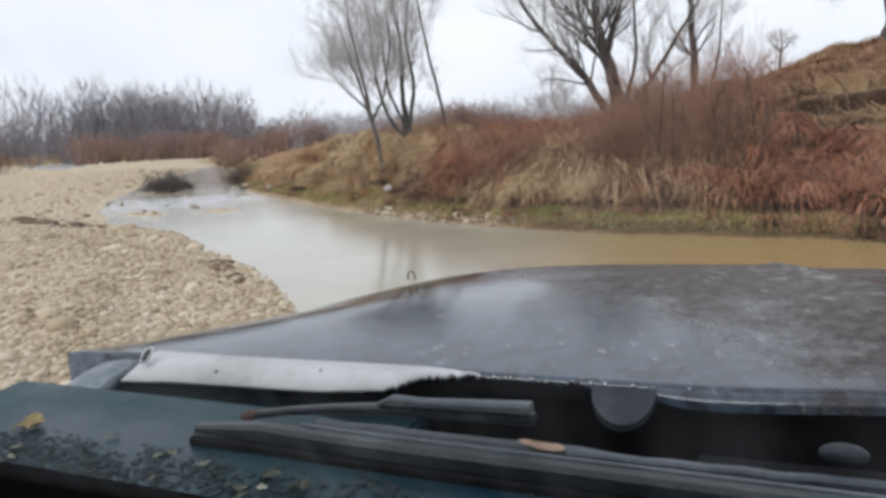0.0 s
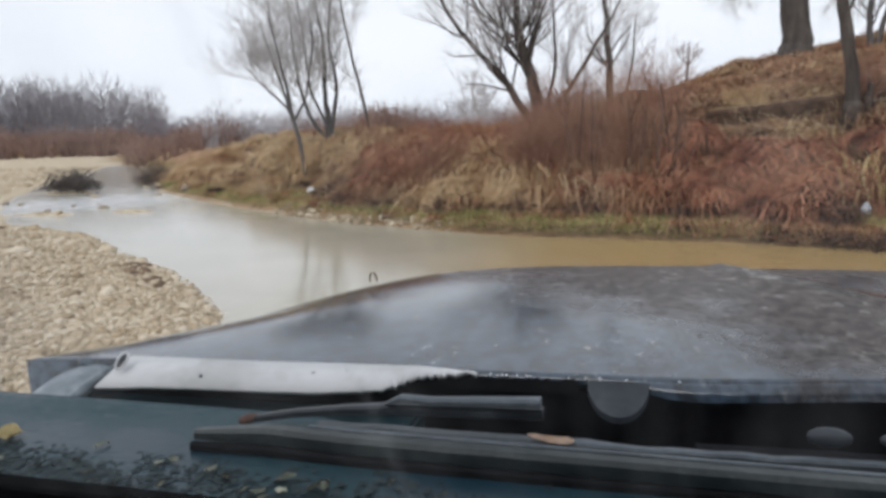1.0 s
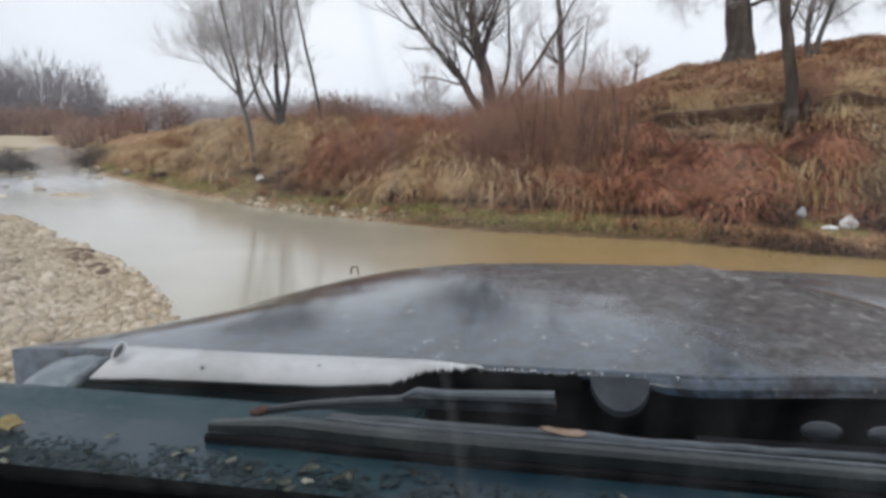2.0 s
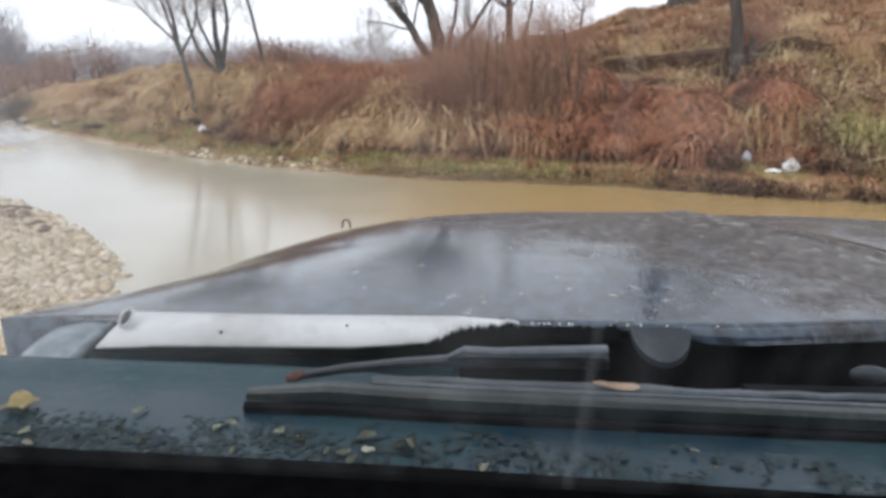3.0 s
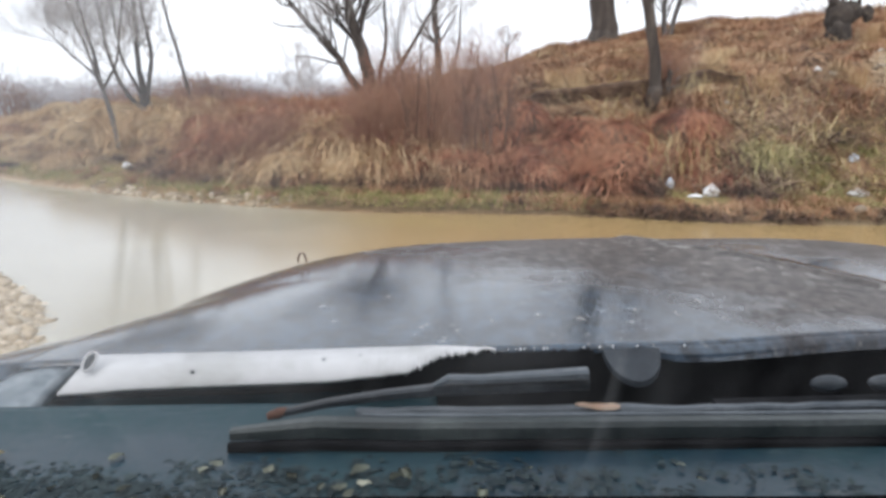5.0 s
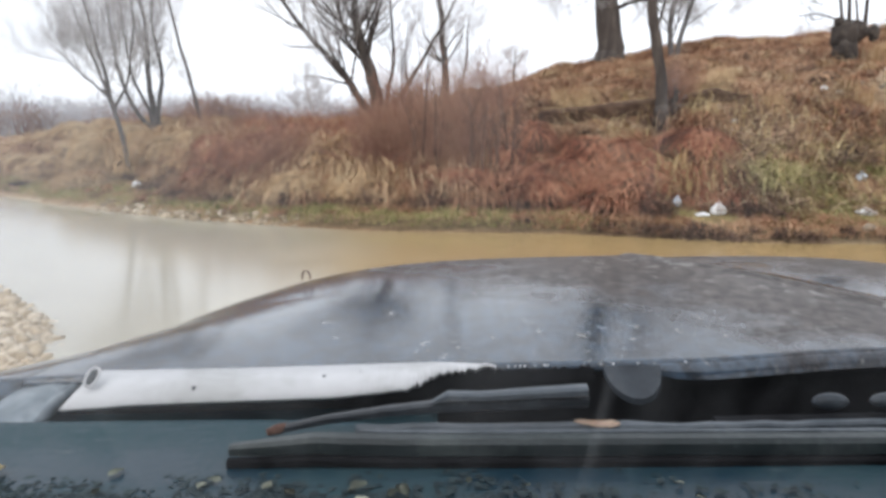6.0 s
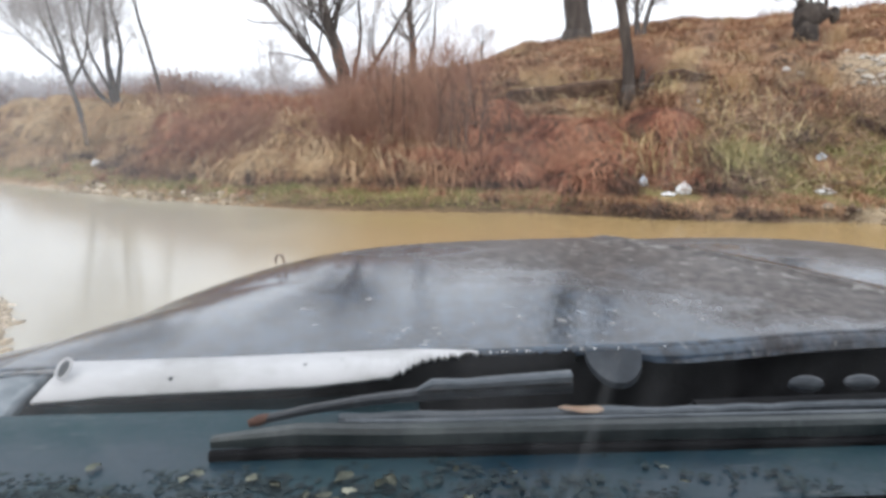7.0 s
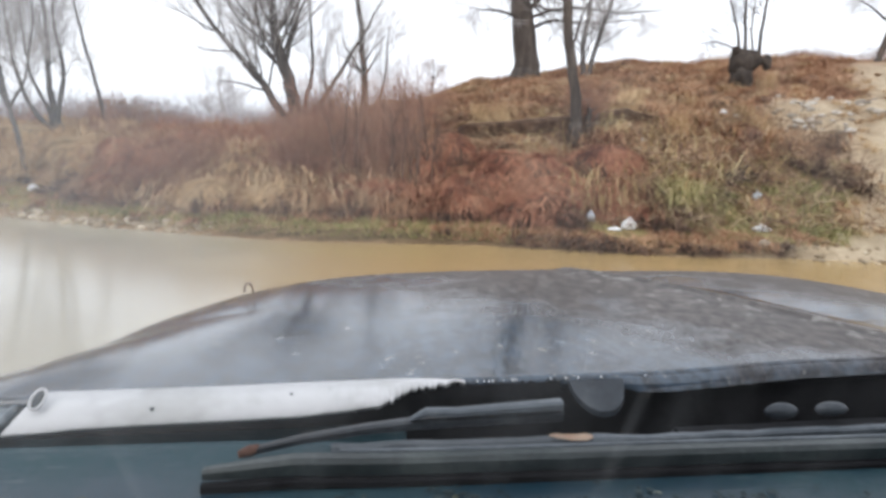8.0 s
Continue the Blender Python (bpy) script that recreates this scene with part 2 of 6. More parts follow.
def water_material():
    """Muddy shallow water with small ripples."""
    m = bpy.data.materials.new("muddy_water")
    m.use_nodes = True
    n, l = m.node_tree.nodes, m.node_tree.links
    b = n["Principled BSDF"]
    tc = n.new("ShaderNodeTexCoord")
    big = n.new("ShaderNodeTexNoise")
    big.inputs["Scale"].default_value, big.inputs["Detail"].default_value = 0.5, 4
    l.new(tc.outputs["Object"], big.inputs["Vector"])
    r = n.new("ShaderNodeValToRGB")
    r.color_ramp.elements[0].position, r.color_ramp.elements[0].color = 0.3, (0.345, 0.32, 0.255, 1)
    r.color_ramp.elements[1].position, r.color_ramp.elements[1].color = 0.7, (0.43, 0.40, 0.325, 1)
    l.new(big.outputs["Fac"], r.inputs["Fac"])
    fn = n.new("ShaderNodeTexNoise")
    fn.inputs["Scale"].default_value, fn.inputs["Detail"].default_value = 3.5, 6
    l.new(tc.outputs["Object"], fn.inputs["Vector"])
    fa = n.new("ShaderNodeAttribute")
    fa.attribute_name = "riffle"
    fm = n.new("ShaderNodeMath")
    fm.operation = "MULTIPLY"
    l.new(fn.outputs["Fac"], fm.inputs[0])
    l.new(fa.outputs["Fac"], fm.inputs[1])
    fr = n.new("ShaderNodeValToRGB")
    fr.color_ramp.elements[0].position, fr.color_ramp.elements[1].position = 0.28, 0.46
    l.new(fm.outputs[0], fr.inputs["Fac"])
    # ochre tint paints the bank's reflection into the water colour
    ochre_reflection = n.new("ShaderNodeAttribute")
    ochre_reflection.attribute_name = "ochre_reflection"
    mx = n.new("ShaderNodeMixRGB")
    l.new(ochre_reflection.outputs["Fac"], mx.inputs["Fac"])
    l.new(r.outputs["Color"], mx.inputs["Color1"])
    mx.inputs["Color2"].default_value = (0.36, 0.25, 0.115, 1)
    fx = n.new("ShaderNodeMixRGB")
    l.new(fr.outputs["Color"], fx.inputs["Fac"])
    l.new(mx.outputs["Color"], fx.inputs["Color1"])
    fx.inputs["Color2"].default_value = (0.72, 0.73, 0.74, 1)
    l.new(fx.outputs["Color"], b.inputs["Base Color"])
    b.inputs["Roughness"].default_value, b.inputs["IOR"].default_value = 0.09, 1.42
    mp = n.new("ShaderNodeMapping")
    mp.inputs["Scale"].default_value = (1.0, 2.2, 1)
    l.new(tc.outputs["Object"], mp.inputs["Vector"])
    rip = n.new("ShaderNodeTexNoise")
    rip.inputs["Scale"].default_value, rip.inputs["Detail"].default_value = 5.0, 4
    l.new(mp.outputs["Vector"], rip.inputs["Vector"])
    bp = n.new("ShaderNodeBump")
    bp.inputs["Distance"].default_value = 0.02
    att = n.new("ShaderNodeAttribute")
    att.attribute_name = "riffle"
    sc = n.new("ShaderNodeMath")
    sc.operation = "MULTIPLY_ADD"
    sc.inputs[1].default_value, sc.inputs[2].default_value = 0.9, 0.16
    l.new(att.outputs["Fac"], sc.inputs[0])
    l.new(sc.outputs[0], bp.inputs["Strength"])
    l.new(rip.outputs["Fac"], bp.inputs["Height"])
    l.new(bp.outputs["Normal"], b.inputs["Normal"])
    return m


def paint_material(name, base, dust, dust_low, rough, coat=0.8, specks=0.65, film=0.0, run=(1, 0.6, 1), gloss=0.68):
    """Old car paint: gloss, a film of dust in patches, grain, pale dried spots."""
    m = bpy.data.materials.new(name)
    m.use_nodes = True
    n, l = m.node_tree.nodes, m.node_tree.links
    b = n["Principled BSDF"]
    tc = n.new("ShaderNodeTexCoord")

    def noise_tex(scale, detail, vec):
        t = n.new("ShaderNodeTexNoise")
        t.inputs["Scale"].default_value, t.inputs["Detail"].default_value = scale, detail
        l.new(vec, t.inputs["Vector"])
        return t.outputs["Fac"]

    def math_node(op, a, c, d=0.0):
        x = n.new("ShaderNodeMath")
        x.operation = op
        for k, v in enumerate((a, c, d)):
            if isinstance(v, float):
                x.inputs[k].default_value = v
            else:
                l.new(v, x.inputs[k])
        return x.outputs[0]

    mp = n.new("ShaderNodeMapping")
    mp.inputs["Scale"].default_value = run
    l.new(tc.outputs["Object"], mp.inputs["Vector"])
    big = noise_tex(5.5, 8, tc.outputs["Object"])
    streak = noise_tex(9.0, 5, mp.outputs["Vector"])
    spots = noise_tex(46.0, 3, mp.outputs["Vector"])
    grain = noise_tex(120.0, 4, tc.outputs["Object"])
    sep = n.new("ShaderNodeSeparateXYZ")
    l.new(tc.outputs["Object"], sep.inputs[0])
    lean = math_node("MULTIPLY_ADD", sep.outputs["X"], 0.72 * film, math_node("MULTIPLY_ADD", sep.outputs["Y"], 0.52 * film, -0.755 * film))
    # less dust on the wing beyond the crease
    beyond = math_node("MULTIPLY_ADD", sep.outputs["X"], 1.0, math_node("MULTIPLY_ADD", sep.outputs["Y"], 0.37, -1.155))
    dust_cut = math_node("MINIMUM", math_node("MAXIMUM", math_node("MULTIPLY", beyond, 7.0 * film), 0.0), 0.46)
    lean = math_node("SUBTRACT", lean, dust_cut)
    dirt = math_node("ADD", math_node("MULTIPLY_ADD", streak, 0.4, math_node("MULTIPLY", big, 0.6)), lean)
    dirt = math_node("MULTIPLY_ADD", grain, 0.24, math_node("SUBTRACT", dirt, 0.12))
    r = n.new("ShaderNodeValToRGB")
    r.color_ramp.elements[0].position, r.color_ramp.elements[0].color = dust_low, (*base, 1)
    r.color_ramp.elements[1].position, r.color_ramp.elements[1].color = dust_low + 0.22, (*dust, 1)
    l.new(dirt, r.inputs["Fac"])
    r2 = n.new("ShaderNodeValToRGB")
    r2.color_ramp.elements[0].position, r2.color_ramp.elements[0].color = 0.66, (0, 0, 0, 1)
    r2.color_ramp.elements[1].position, r2.color_ramp.elements[1].color = 0.74, (specks, specks, specks, 1)
    blots = noise_tex(44.0, 3, mp.outputs["Vector"])
    l.new(math_node("MAXIMUM", spots, math_node("MULTIPLY_ADD", blots, 0.9, math_node("MULTIPLY_ADD", dirt, 0.30, -0.128))), r2.inputs["Fac"])
    mx = n.new("ShaderNodeMixRGB")
    l.new(r2.outputs["Color"], mx.inputs["Fac"])
    # the dust lies in dark and pale flecks
    fleck = n.new("ShaderNodeValToRGB")
    fleck.color_ramp.elements[0].position, fleck.color_ramp.elements[0].color = 0.40, (0.42, 0.40, 0.40, 1)
    fleck.color_ramp.elements[1].position, fleck.color_ramp.elements[1].color = 0.62, (1.25, 1.25, 1.25, 1)
    l.new(noise_tex(48.0, 6, mp.outputs["Vector"]), fleck.inputs["Fac"])
    tint = n.new("ShaderNodeMixRGB")
    tint.blend_type = "MULTIPLY"
    tint.inputs["Fac"].default_value = min(1.0, film)
    l.new(r.outputs["Color"], tint.inputs["Color1"])
    l.new(fleck.outputs["Color"], tint.inputs["Color2"])
    l.new(tint.outputs["Color"], mx.inputs["Color1"])
    mx.inputs["Color2"].default_value = (0.34, 0.33, 0.31, 1)
    l.new(mx.outputs["Color"], b.inputs["Base Color"])
    rr = n.new("ShaderNodeMapRange")
    rr.inputs["From Min"].default_value, rr.inputs["From Max"].default_value = dust_low, dust_low + 0.22
    rr.inputs["To Min"].default_value, rr.inputs["To Max"].default_value = rough, rough + 0.30
    l.new(dirt, rr.inputs["Value"])
    l.new(rr.outputs["Result"], b.inputs["Roughness"])
    sp = n.new("ShaderNodeMapRange")
    sp.inputs["From Min"].default_value, sp.inputs["From Max"].default_value = dust_low, dust_low + 0.22
    sp.inputs["To Min"].default_value, sp.inputs["To Max"].default_value = gloss, 0.12
    l.new(dirt, sp.inputs["Value"])
    l.new(sp.outputs["Result"], b.inputs["Specular IOR Level"])
    b.inputs["Coat Weight"].default_value = coat
    b.inputs["Coat Roughness"].default_value = 0.13
    bp = n.new("ShaderNodeBump")
    bp.inputs["Strength"].default_value, bp.inputs["Distance"].default_value = 0.15, 0.002
    l.new(math_node("ADD", spots, grain), bp.inputs["Height"])
    l.new(bp.outputs["Normal"], b.inputs["Normal"])
    return m


def windscreen_material():
    """Clear glass with a thin uneven film of grime and dried drips."""
    m = bpy.data.materials.new("grimy_windscreen_glass")
    m.use_nodes = True
    n, l = m.node_tree.nodes, m.node_tree.links
    n.remove(n["Principled BSDF"])
    tc = n.new("ShaderNodeTexCoord")

    def noise_tex(scale, detail, stretch):
        mp = n.new("ShaderNodeMapping")
        mp.inputs["Scale"].default_value = stretch
        l.new(tc.outputs["Object"], mp.inputs["Vector"])
        t = n.new("ShaderNodeTexNoise")
        t.inputs["Scale"].default_value, t.inputs["Detail"].default_value = scale, detail
        l.new(mp.outputs["Vector"], t.inputs["Vector"])
        return t.outputs["Fac"]

    def spread(sock, a, b, lo, hi):
        r = n.new("ShaderNodeMapRange")
        for key, v in (("From Min", a), ("From Max", b), ("To Min", lo), ("To Max", hi)):
            r.inputs[key].default_value = v
        l.new(sock, r.inputs["Value"])
        return r.outputs["Result"]

    def plus(a, b):
        x = n.new("ShaderNodeMath")
        l.new(a, x.inputs[0])
        l.new(b, x.inputs[1])
        return x.outputs[0]

    sep = n.new("ShaderNodeSeparateXYZ")
    l.new(tc.outputs["Object"], sep.inputs[0])
    # side film and veil are placed to fit the camera's view; veil lifts darks
    side = n.new("ShaderNodeMath")
    side.operation = "MULTIPLY"
    l.new(spread(sep.outputs["X"], 0.01, -0.14, 0.0, FILM_SIDE), side.inputs[0])
    l.new(spread(sep.outputs["Z"], 1.27, 1.34, 0.0, 1.0), side.inputs[1])
    veil = spread(sep.outputs["X"], 0.28, 0.16, 0.0, FILM_VEIL)
    blur = spread(noise_tex(22.0, 4, (1, 0.22, 0.22)), 0.42, 0.72, FILM_LOW, FILM_HIGH)
    drip = spread(noise_tex(34.0, 2, (1, 0.04, 0.04)), 0.66, 0.75, 0.0, 0.045)
    film = plus(plus(plus(side.outputs[0], veil), blur), drip)
    clear = n.new("ShaderNodeBsdfTransparent")
    dirt = n.new("ShaderNodeBsdfDiffuse")
    dirt.inputs["Color"].default_value = (0.75, 0.77, 0.78, 1)
    thru = n.new("ShaderNodeBsdfTranslucent")
    thru.inputs["Color"].default_value = (0.75, 0.77, 0.78, 1)
    half = n.new("ShaderNodeMixShader")
    l.new(dirt.outputs[0], half.inputs[1])
    l.new(thru.outputs[0], half.inputs[2])
    gloss = n.new("ShaderNodeBsdfGlossy")
    gloss.inputs["Roughness"].default_value = 0.02
    pane = n.new("ShaderNodeMixShader")
    pane.inputs[0].default_value = 0.02
    l.new(clear.outputs[0], pane.inputs[1])
    l.new(gloss.outputs[0], pane.inputs[2])
    mixed = n.new("ShaderNodeMixShader")
    l.new(film, mixed.inputs[0])
    l.new(pane.outputs[0], mixed.inputs[1])
    l.new(half.outputs[0], mixed.inputs[2])
    l.new(mixed.outputs[0], n["Material Output"].inputs["Surface"])
    return m


FILM_LOW, FILM_HIGH, FILM_SIDE, FILM_VEIL = 0.001, 0.024, 0.14, 0.005
M_GLASS = windscreen_material()
M_GROUND = ground_material()
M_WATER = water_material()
M_PAINT = paint_material("dusty_blue_grey_paint", (0.032, 0.050, 0.074), (0.074, 0.062, 0.057), 0.465, 0.11, 0.06, 0.45, 1.0)
M_COWL = paint_material("teal_blue_paint", (0.006, 0.026, 0.042), (0.026, 0.058, 0.067), 0.40, 0.30, 0.0, 0.2, run=(0.22, 1.3, 1), gloss=0.34)


# ---------------------------------------------------------------- mesh helpers
class Geo:
    """Collects tubes and sheets for one mesh."""

    def __init__(self):
        self.v, self.f, self.n = [], [], 0

    def add(self, verts, faces):
        self.v.append(np.asarray(verts, float).reshape(-1, 3))
        self.f.extend(tuple(i + self.n for i in q) for q in faces)
        self.n += len(self.v[-1])

    def tube(self, pts, radii, sides=6, cap=True):
        pts = np.asarray(pts, float)
        k = len(pts)
        tan = np.gradient(pts, axis=0)
        tan /= np.linalg.norm(tan, axis=1)[:, None] + 1e-9
        ref = np.array([1.0, 0, 0]) if abs(tan[0][0]) < 0.8 else np.array([0, 1.0, 0])
        u = np.cross(tan, ref)
        u /= np.linalg.norm(u, axis=1)[:, None] + 1e-9
        w = np.cross(tan, u)
        ang = np.linspace(0, 2 * np.pi, sides, endpoint=False)
        ring = (np.cos(ang)[None, :, None] * u[:, None] + np.sin(ang)[None, :, None] * w[:, None]) * np.asarray(radii)[:, None, None]
        v = (pts[:, None] + ring).reshape(-1, 3)
        faces = [(i * sides + j, i * sides + (j + 1) % sides, (i + 1) * sides + (j + 1) % sides, (i + 1) * sides + j)
                 for i in range(k - 1) for j in range(sides)]
        if cap:
            faces.append(tuple(range(sides - 1, -1, -1)))
            faces.append(tuple((k - 1) * sides + j for j in range(sides)))
        self.add(v, faces)

    def mesh(self, name, mat, smooth=True):
        me = bpy.data.meshes.new(name)
        me.from_pydata(np.concatenate(self.v).tolist() if self.v else [], [], self.f)
        if smooth:
            me.polygons.foreach_set("use_smooth", np.ones(len(me.polygons), bool))
        me.materials.append(mat)
        me.update()
        return me


def thing(name, label, category, at=(0, 0, 0), group="", turn=0.0, kind=""):
    ob = new(name)
    ob.matrix_world = pose(*at, 0, 0, turn)
    return tagged(ob, label, category, group, kind)


def part(name, geo, mat, parent, label="", smooth=True):
    me = geo if isinstance(geo, bpy.types.Mesh) else geo.mesh(name, mat, smooth)
    ob = new(name, me)
    ob.parent = parent
    return tagged(ob, label)


def from_bm(bm, name, mat, smooth=False):
    me = bpy.data.meshes.new(name)
    bmesh.ops.recalc_face_normals(bm, faces=bm.faces)
    bm.to_mesh(me)
    bm.free()
    if smooth:
        me.polygons.foreach_set("use_smooth", np.ones(len(me.polygons), bool))
    me.materials.append(mat)
    return me


def stuff(name, verts, faces_quads, faces_tris, mat, label, category):
    """One big mesh from arrays."""
    me = bpy.data.meshes.new(name)
    nq, nt = len(faces_quads), len(faces_tris)
    me.vertices.add(len(verts))
    me.vertices.foreach_set("co", np.asarray(verts, np.float32).ravel())
    loops = np.concatenate([np.asarray(faces_quads, np.int32).ravel(), np.asarray(faces_tris, np.int32).ravel()])
    me.loops.add(len(loops))
    me.loops.foreach_set("vertex_index", loops)
    me.polygons.add(nq + nt)
    me.polygons.foreach_set("loop_start", np.concatenate([np.arange(nq) * 4, nq * 4 + np.arange(nt) * 3]).astype(np.int32))
    me.update(calc_edges=True)
    me.validate()
    me.materials.append(mat)
    ob = new(name, me)
    return tagged(ob, label, category, kind="stuff")


# ---------------------------------------------------------------- lie of the land
FAR_X = [-400, -60, -40, -22, -12.4, -7.5, -4.4, -2.4, -0.9, 1.6, 2.6, 4.0, 5.8, 8.0, 14, 40, 400]
FAR_Y = [420, 72, 48, 29, 17.0, 13.0, 10.9, 10.0, 9.5, 9.25, 8.9, 8.5, 8.4, 8.0, 7.0, 4, -40]
NEAR_Y = [-400, -6, 2, 3.9, 4.6, 5.3, 6.5, 7.3, 9.1, 9.7, 10.5, 12.0, 15.4, 20.2, 27, 32, 40, 44, 420]
NEAR_X = [-2.0, -2.0, -2.2, -2.4, -2.75, -3.4, -4.6, -5.7, -8.2, -9.8, -11.3, -12.8, -16.0, -19.6, -24.2, -27.3, -33.0, -36.0, -330]
LEDGE_X = [0.4, 1.6, 2.4, 3.0, 3.6, 4.0, 4.7, 5.4, 6.2]
LEDGE_Y = [12.55, 12.8, 12.93, 12.92, 12.88, 12.8, 13.0, 13.2, 13.3]
HX = [-40, -14, -6, -2, 1, 4, 8, 14, 40]
HD = [0, 0.22, 1.3, 2.2, 3.5, 5, 8, 12, 16, 24, 60]
HZ = np.array([
    [0.0, 0.10, 0.20, 0.45, 0.65, 0.75, 0.80, 0.80, 0.80, 0.80, 0.80],
    [0.0, 0.12, 0.25, 0.65, 1.00, 1.10, 1.15, 1.10, 1.10, 1.00, 0.95],
    [0.0, 0.14, 0.30, 0.80, 1.26, 1.36, 1.40, 1.40, 1.40, 1.30, 1.10],
    [0.0, 0.16, 0.30, 0.72, 1.20, 1.42, 1.52, 1.58, 1.60, 1.55, 1.40],
    [0.0, 0.16, 0.32, 0.80, 1.40, 1.65, 2.00, 2.40, 2.60, 2.40, 1.40],
    [0.0, 0.14, 0.30, 0.72, 1.30, 1.80, 2.50, 3.10, 3.48, 3.35, 2.00],
    [0.0, 0.10, 0.26, 0.70, 1.50, 2.32, 3.06, 3.68, 4.12, 4.05, 3.20],
    [0.0, 0.10, 0.30, 0.75, 1.60, 2.45, 3.30, 4.10, 4.45, 4.40, 3.70],
    [0.0, 0.10, 0.30, 0.80, 1.60, 2.40, 3.40, 4.20, 4.50, 4.40, 3.60]])


def wave(x, y, s, seed):
    """Cheap smooth unevenness from crossed sines."""
    r = np.random.RandomState(seed)
    z = 0
    for k in range(5):
        a, p = r.uniform(0, 6.28), r.uniform(0, 6.28)
        q = s * (0.6 + 0.5 * k)
        z = z + np.sin(q * (np.cos(a) * x + np.sin(a) * y) + p) / (1 + 0.6 * k)
    return z / 2.4


def bank_depth(x, y):
    """Metres beyond the far waterline (below 0: on the river's side)."""
    x = x + 0.18 * wave(x, y, 1.6, 3)
    yb = np.interp(x, FAR_X, FAR_Y)
    slope = (np.interp(x + 0.5, FAR_X, FAR_Y) - np.interp(x - 0.5, FAR_X, FAR_Y))
    return (y - yb) / np.sqrt(1 + slope ** 2)


def bar_depth(x, y):
    """Metres onto the gravel bar from the near waterline."""
    xn = np.interp(y, NEAR_Y, NEAR_X)
    slope = (np.interp(y + 0.5, NEAR_Y, NEAR_X) - np.interp(y - 0.5, NEAR_Y, NEAR_X))
    return (xn - x) / np.sqrt(1 + slope ** 2) + 0.15 * wave(x, y, 1.8, 5)


def land(x, y):
    x, y = np.asarray(x, float), np.asarray(y, float)
    d, g = bank_depth(x, y), bar_depth(x, y)
    i = np.clip(np.searchsorted(HX, x) - 1, 0, len(HX) - 2)
    u = np.clip((x - np.take(HX, i)) / (np.take(HX, i + 1) - np.take(HX, i)), 0, 1)
    u = u * u * (3 - 2 * u)
    dd = np.clip(d, 0, 60)
    rows_z = np.array([np.interp(dd, HD, row) for row in HZ])
    za = np.take_along_axis(rows_z, i[None], 0)[0] if x.ndim else rows_z[i]
    zb = np.take_along_axis(rows_z, i[None] + 1, 0)[0] if x.ndim else rows_z[i + 1]
    bank = za * (1 - u) + zb * u
    bank = bank + np.clip(d / 3, 0, 1) * (0.09 * wave(x, y, 1.3, 1) + np.where(x < 2, 0.10, 0.06) * wave(x, y, 4.0, 2))
    # the dark eroded ledge on the slope
    line = np.interp(x, LEDGE_X, LEDGE_Y) + 0.10 * wave(x, 0 * y, 2.2, 9)
    ledge = 0.27 * np.clip((x - 0.6) / 1.2, 0, 1) * np.clip((6.2 - x) / 1.4, 0, 1) / (1 + np.exp(-(y - line) * 18)) * np.exp(-np.clip(y - line, 0, 9) / 3.0)
    bank = bank + ledge * np.clip(d, 0, 1)
    u_lane = x - (7.9 + 0.71 * (y - 8.3))
    bank = bank - 0.07 * (np.exp(-((u_lane - 0.55) / 0.18) ** 2) + np.exp(-((u_lane + 0.55) / 0.18) ** 2)) * np.clip(d, 0, 1) * np.clip((18 - y) / 2, 0, 1)
    bar = np.clip(g, 0, 1.6) * 0.11 + np.clip(g - 2, 0, 10) * 0.012 + np.clip(g, 0, 1) * (0.05 * wave(x, y, 1.1, 6) + 0.025 * wave(x, y, 3.5, 7))
    # the bar runs out flat beyond the inlet
    low = np.clip((y - 8.2) / 2.0, 0, 1)
    bar = bar * (1 - 0.78 * low) + 0.012 * low
    along, across = -0.77 * (x + 72) + 0.64 * (y - 60), 0.64 * (x + 72) + 0.77 * (y - 60)
    bar = bar - 0.3 * np.exp(-((along / 26) ** 2 + (across / 2.6) ** 2))
    bed = -0.35 * np.clip(np.minimum(-d, -g) / 2.0, 0, 1) + 0.02 * wave(x, y, 2.5, 8)
    # shallow ford in front of the track
    bed = bed * (1 - 0.75 * np.exp(-(((x - 6.0) / 2.8) ** 2 + ((y - 6.6) / 1.8) ** 2)))
    # low gravel islets in the riffle
    for ix, iy, rx, ry in ((-11.2, 11.6, 1.0, 0.42), (-9.6, 12.2, 0.8, 0.4), (-15.6, 17.0, 1.3, 0.8)):
        bed = np.maximum(bed, 0.05 - 0.12 * (((x - ix) / rx) ** 2 + ((y - iy) / ry) ** 2))
    z = np.where(d > 0, bank, np.where(g > 0, bar, bed))
    return np.where(y < -4, np.clip((-4 - y) * 0.05, 0, 0.35) + np.where(g > 0, z, z * np.clip(1 + (y + 4) / 3, 0, 1)), z)


def put(x, y):
    return float(x), float(y), float(land(np.array([x]), np.array([y]))[0])


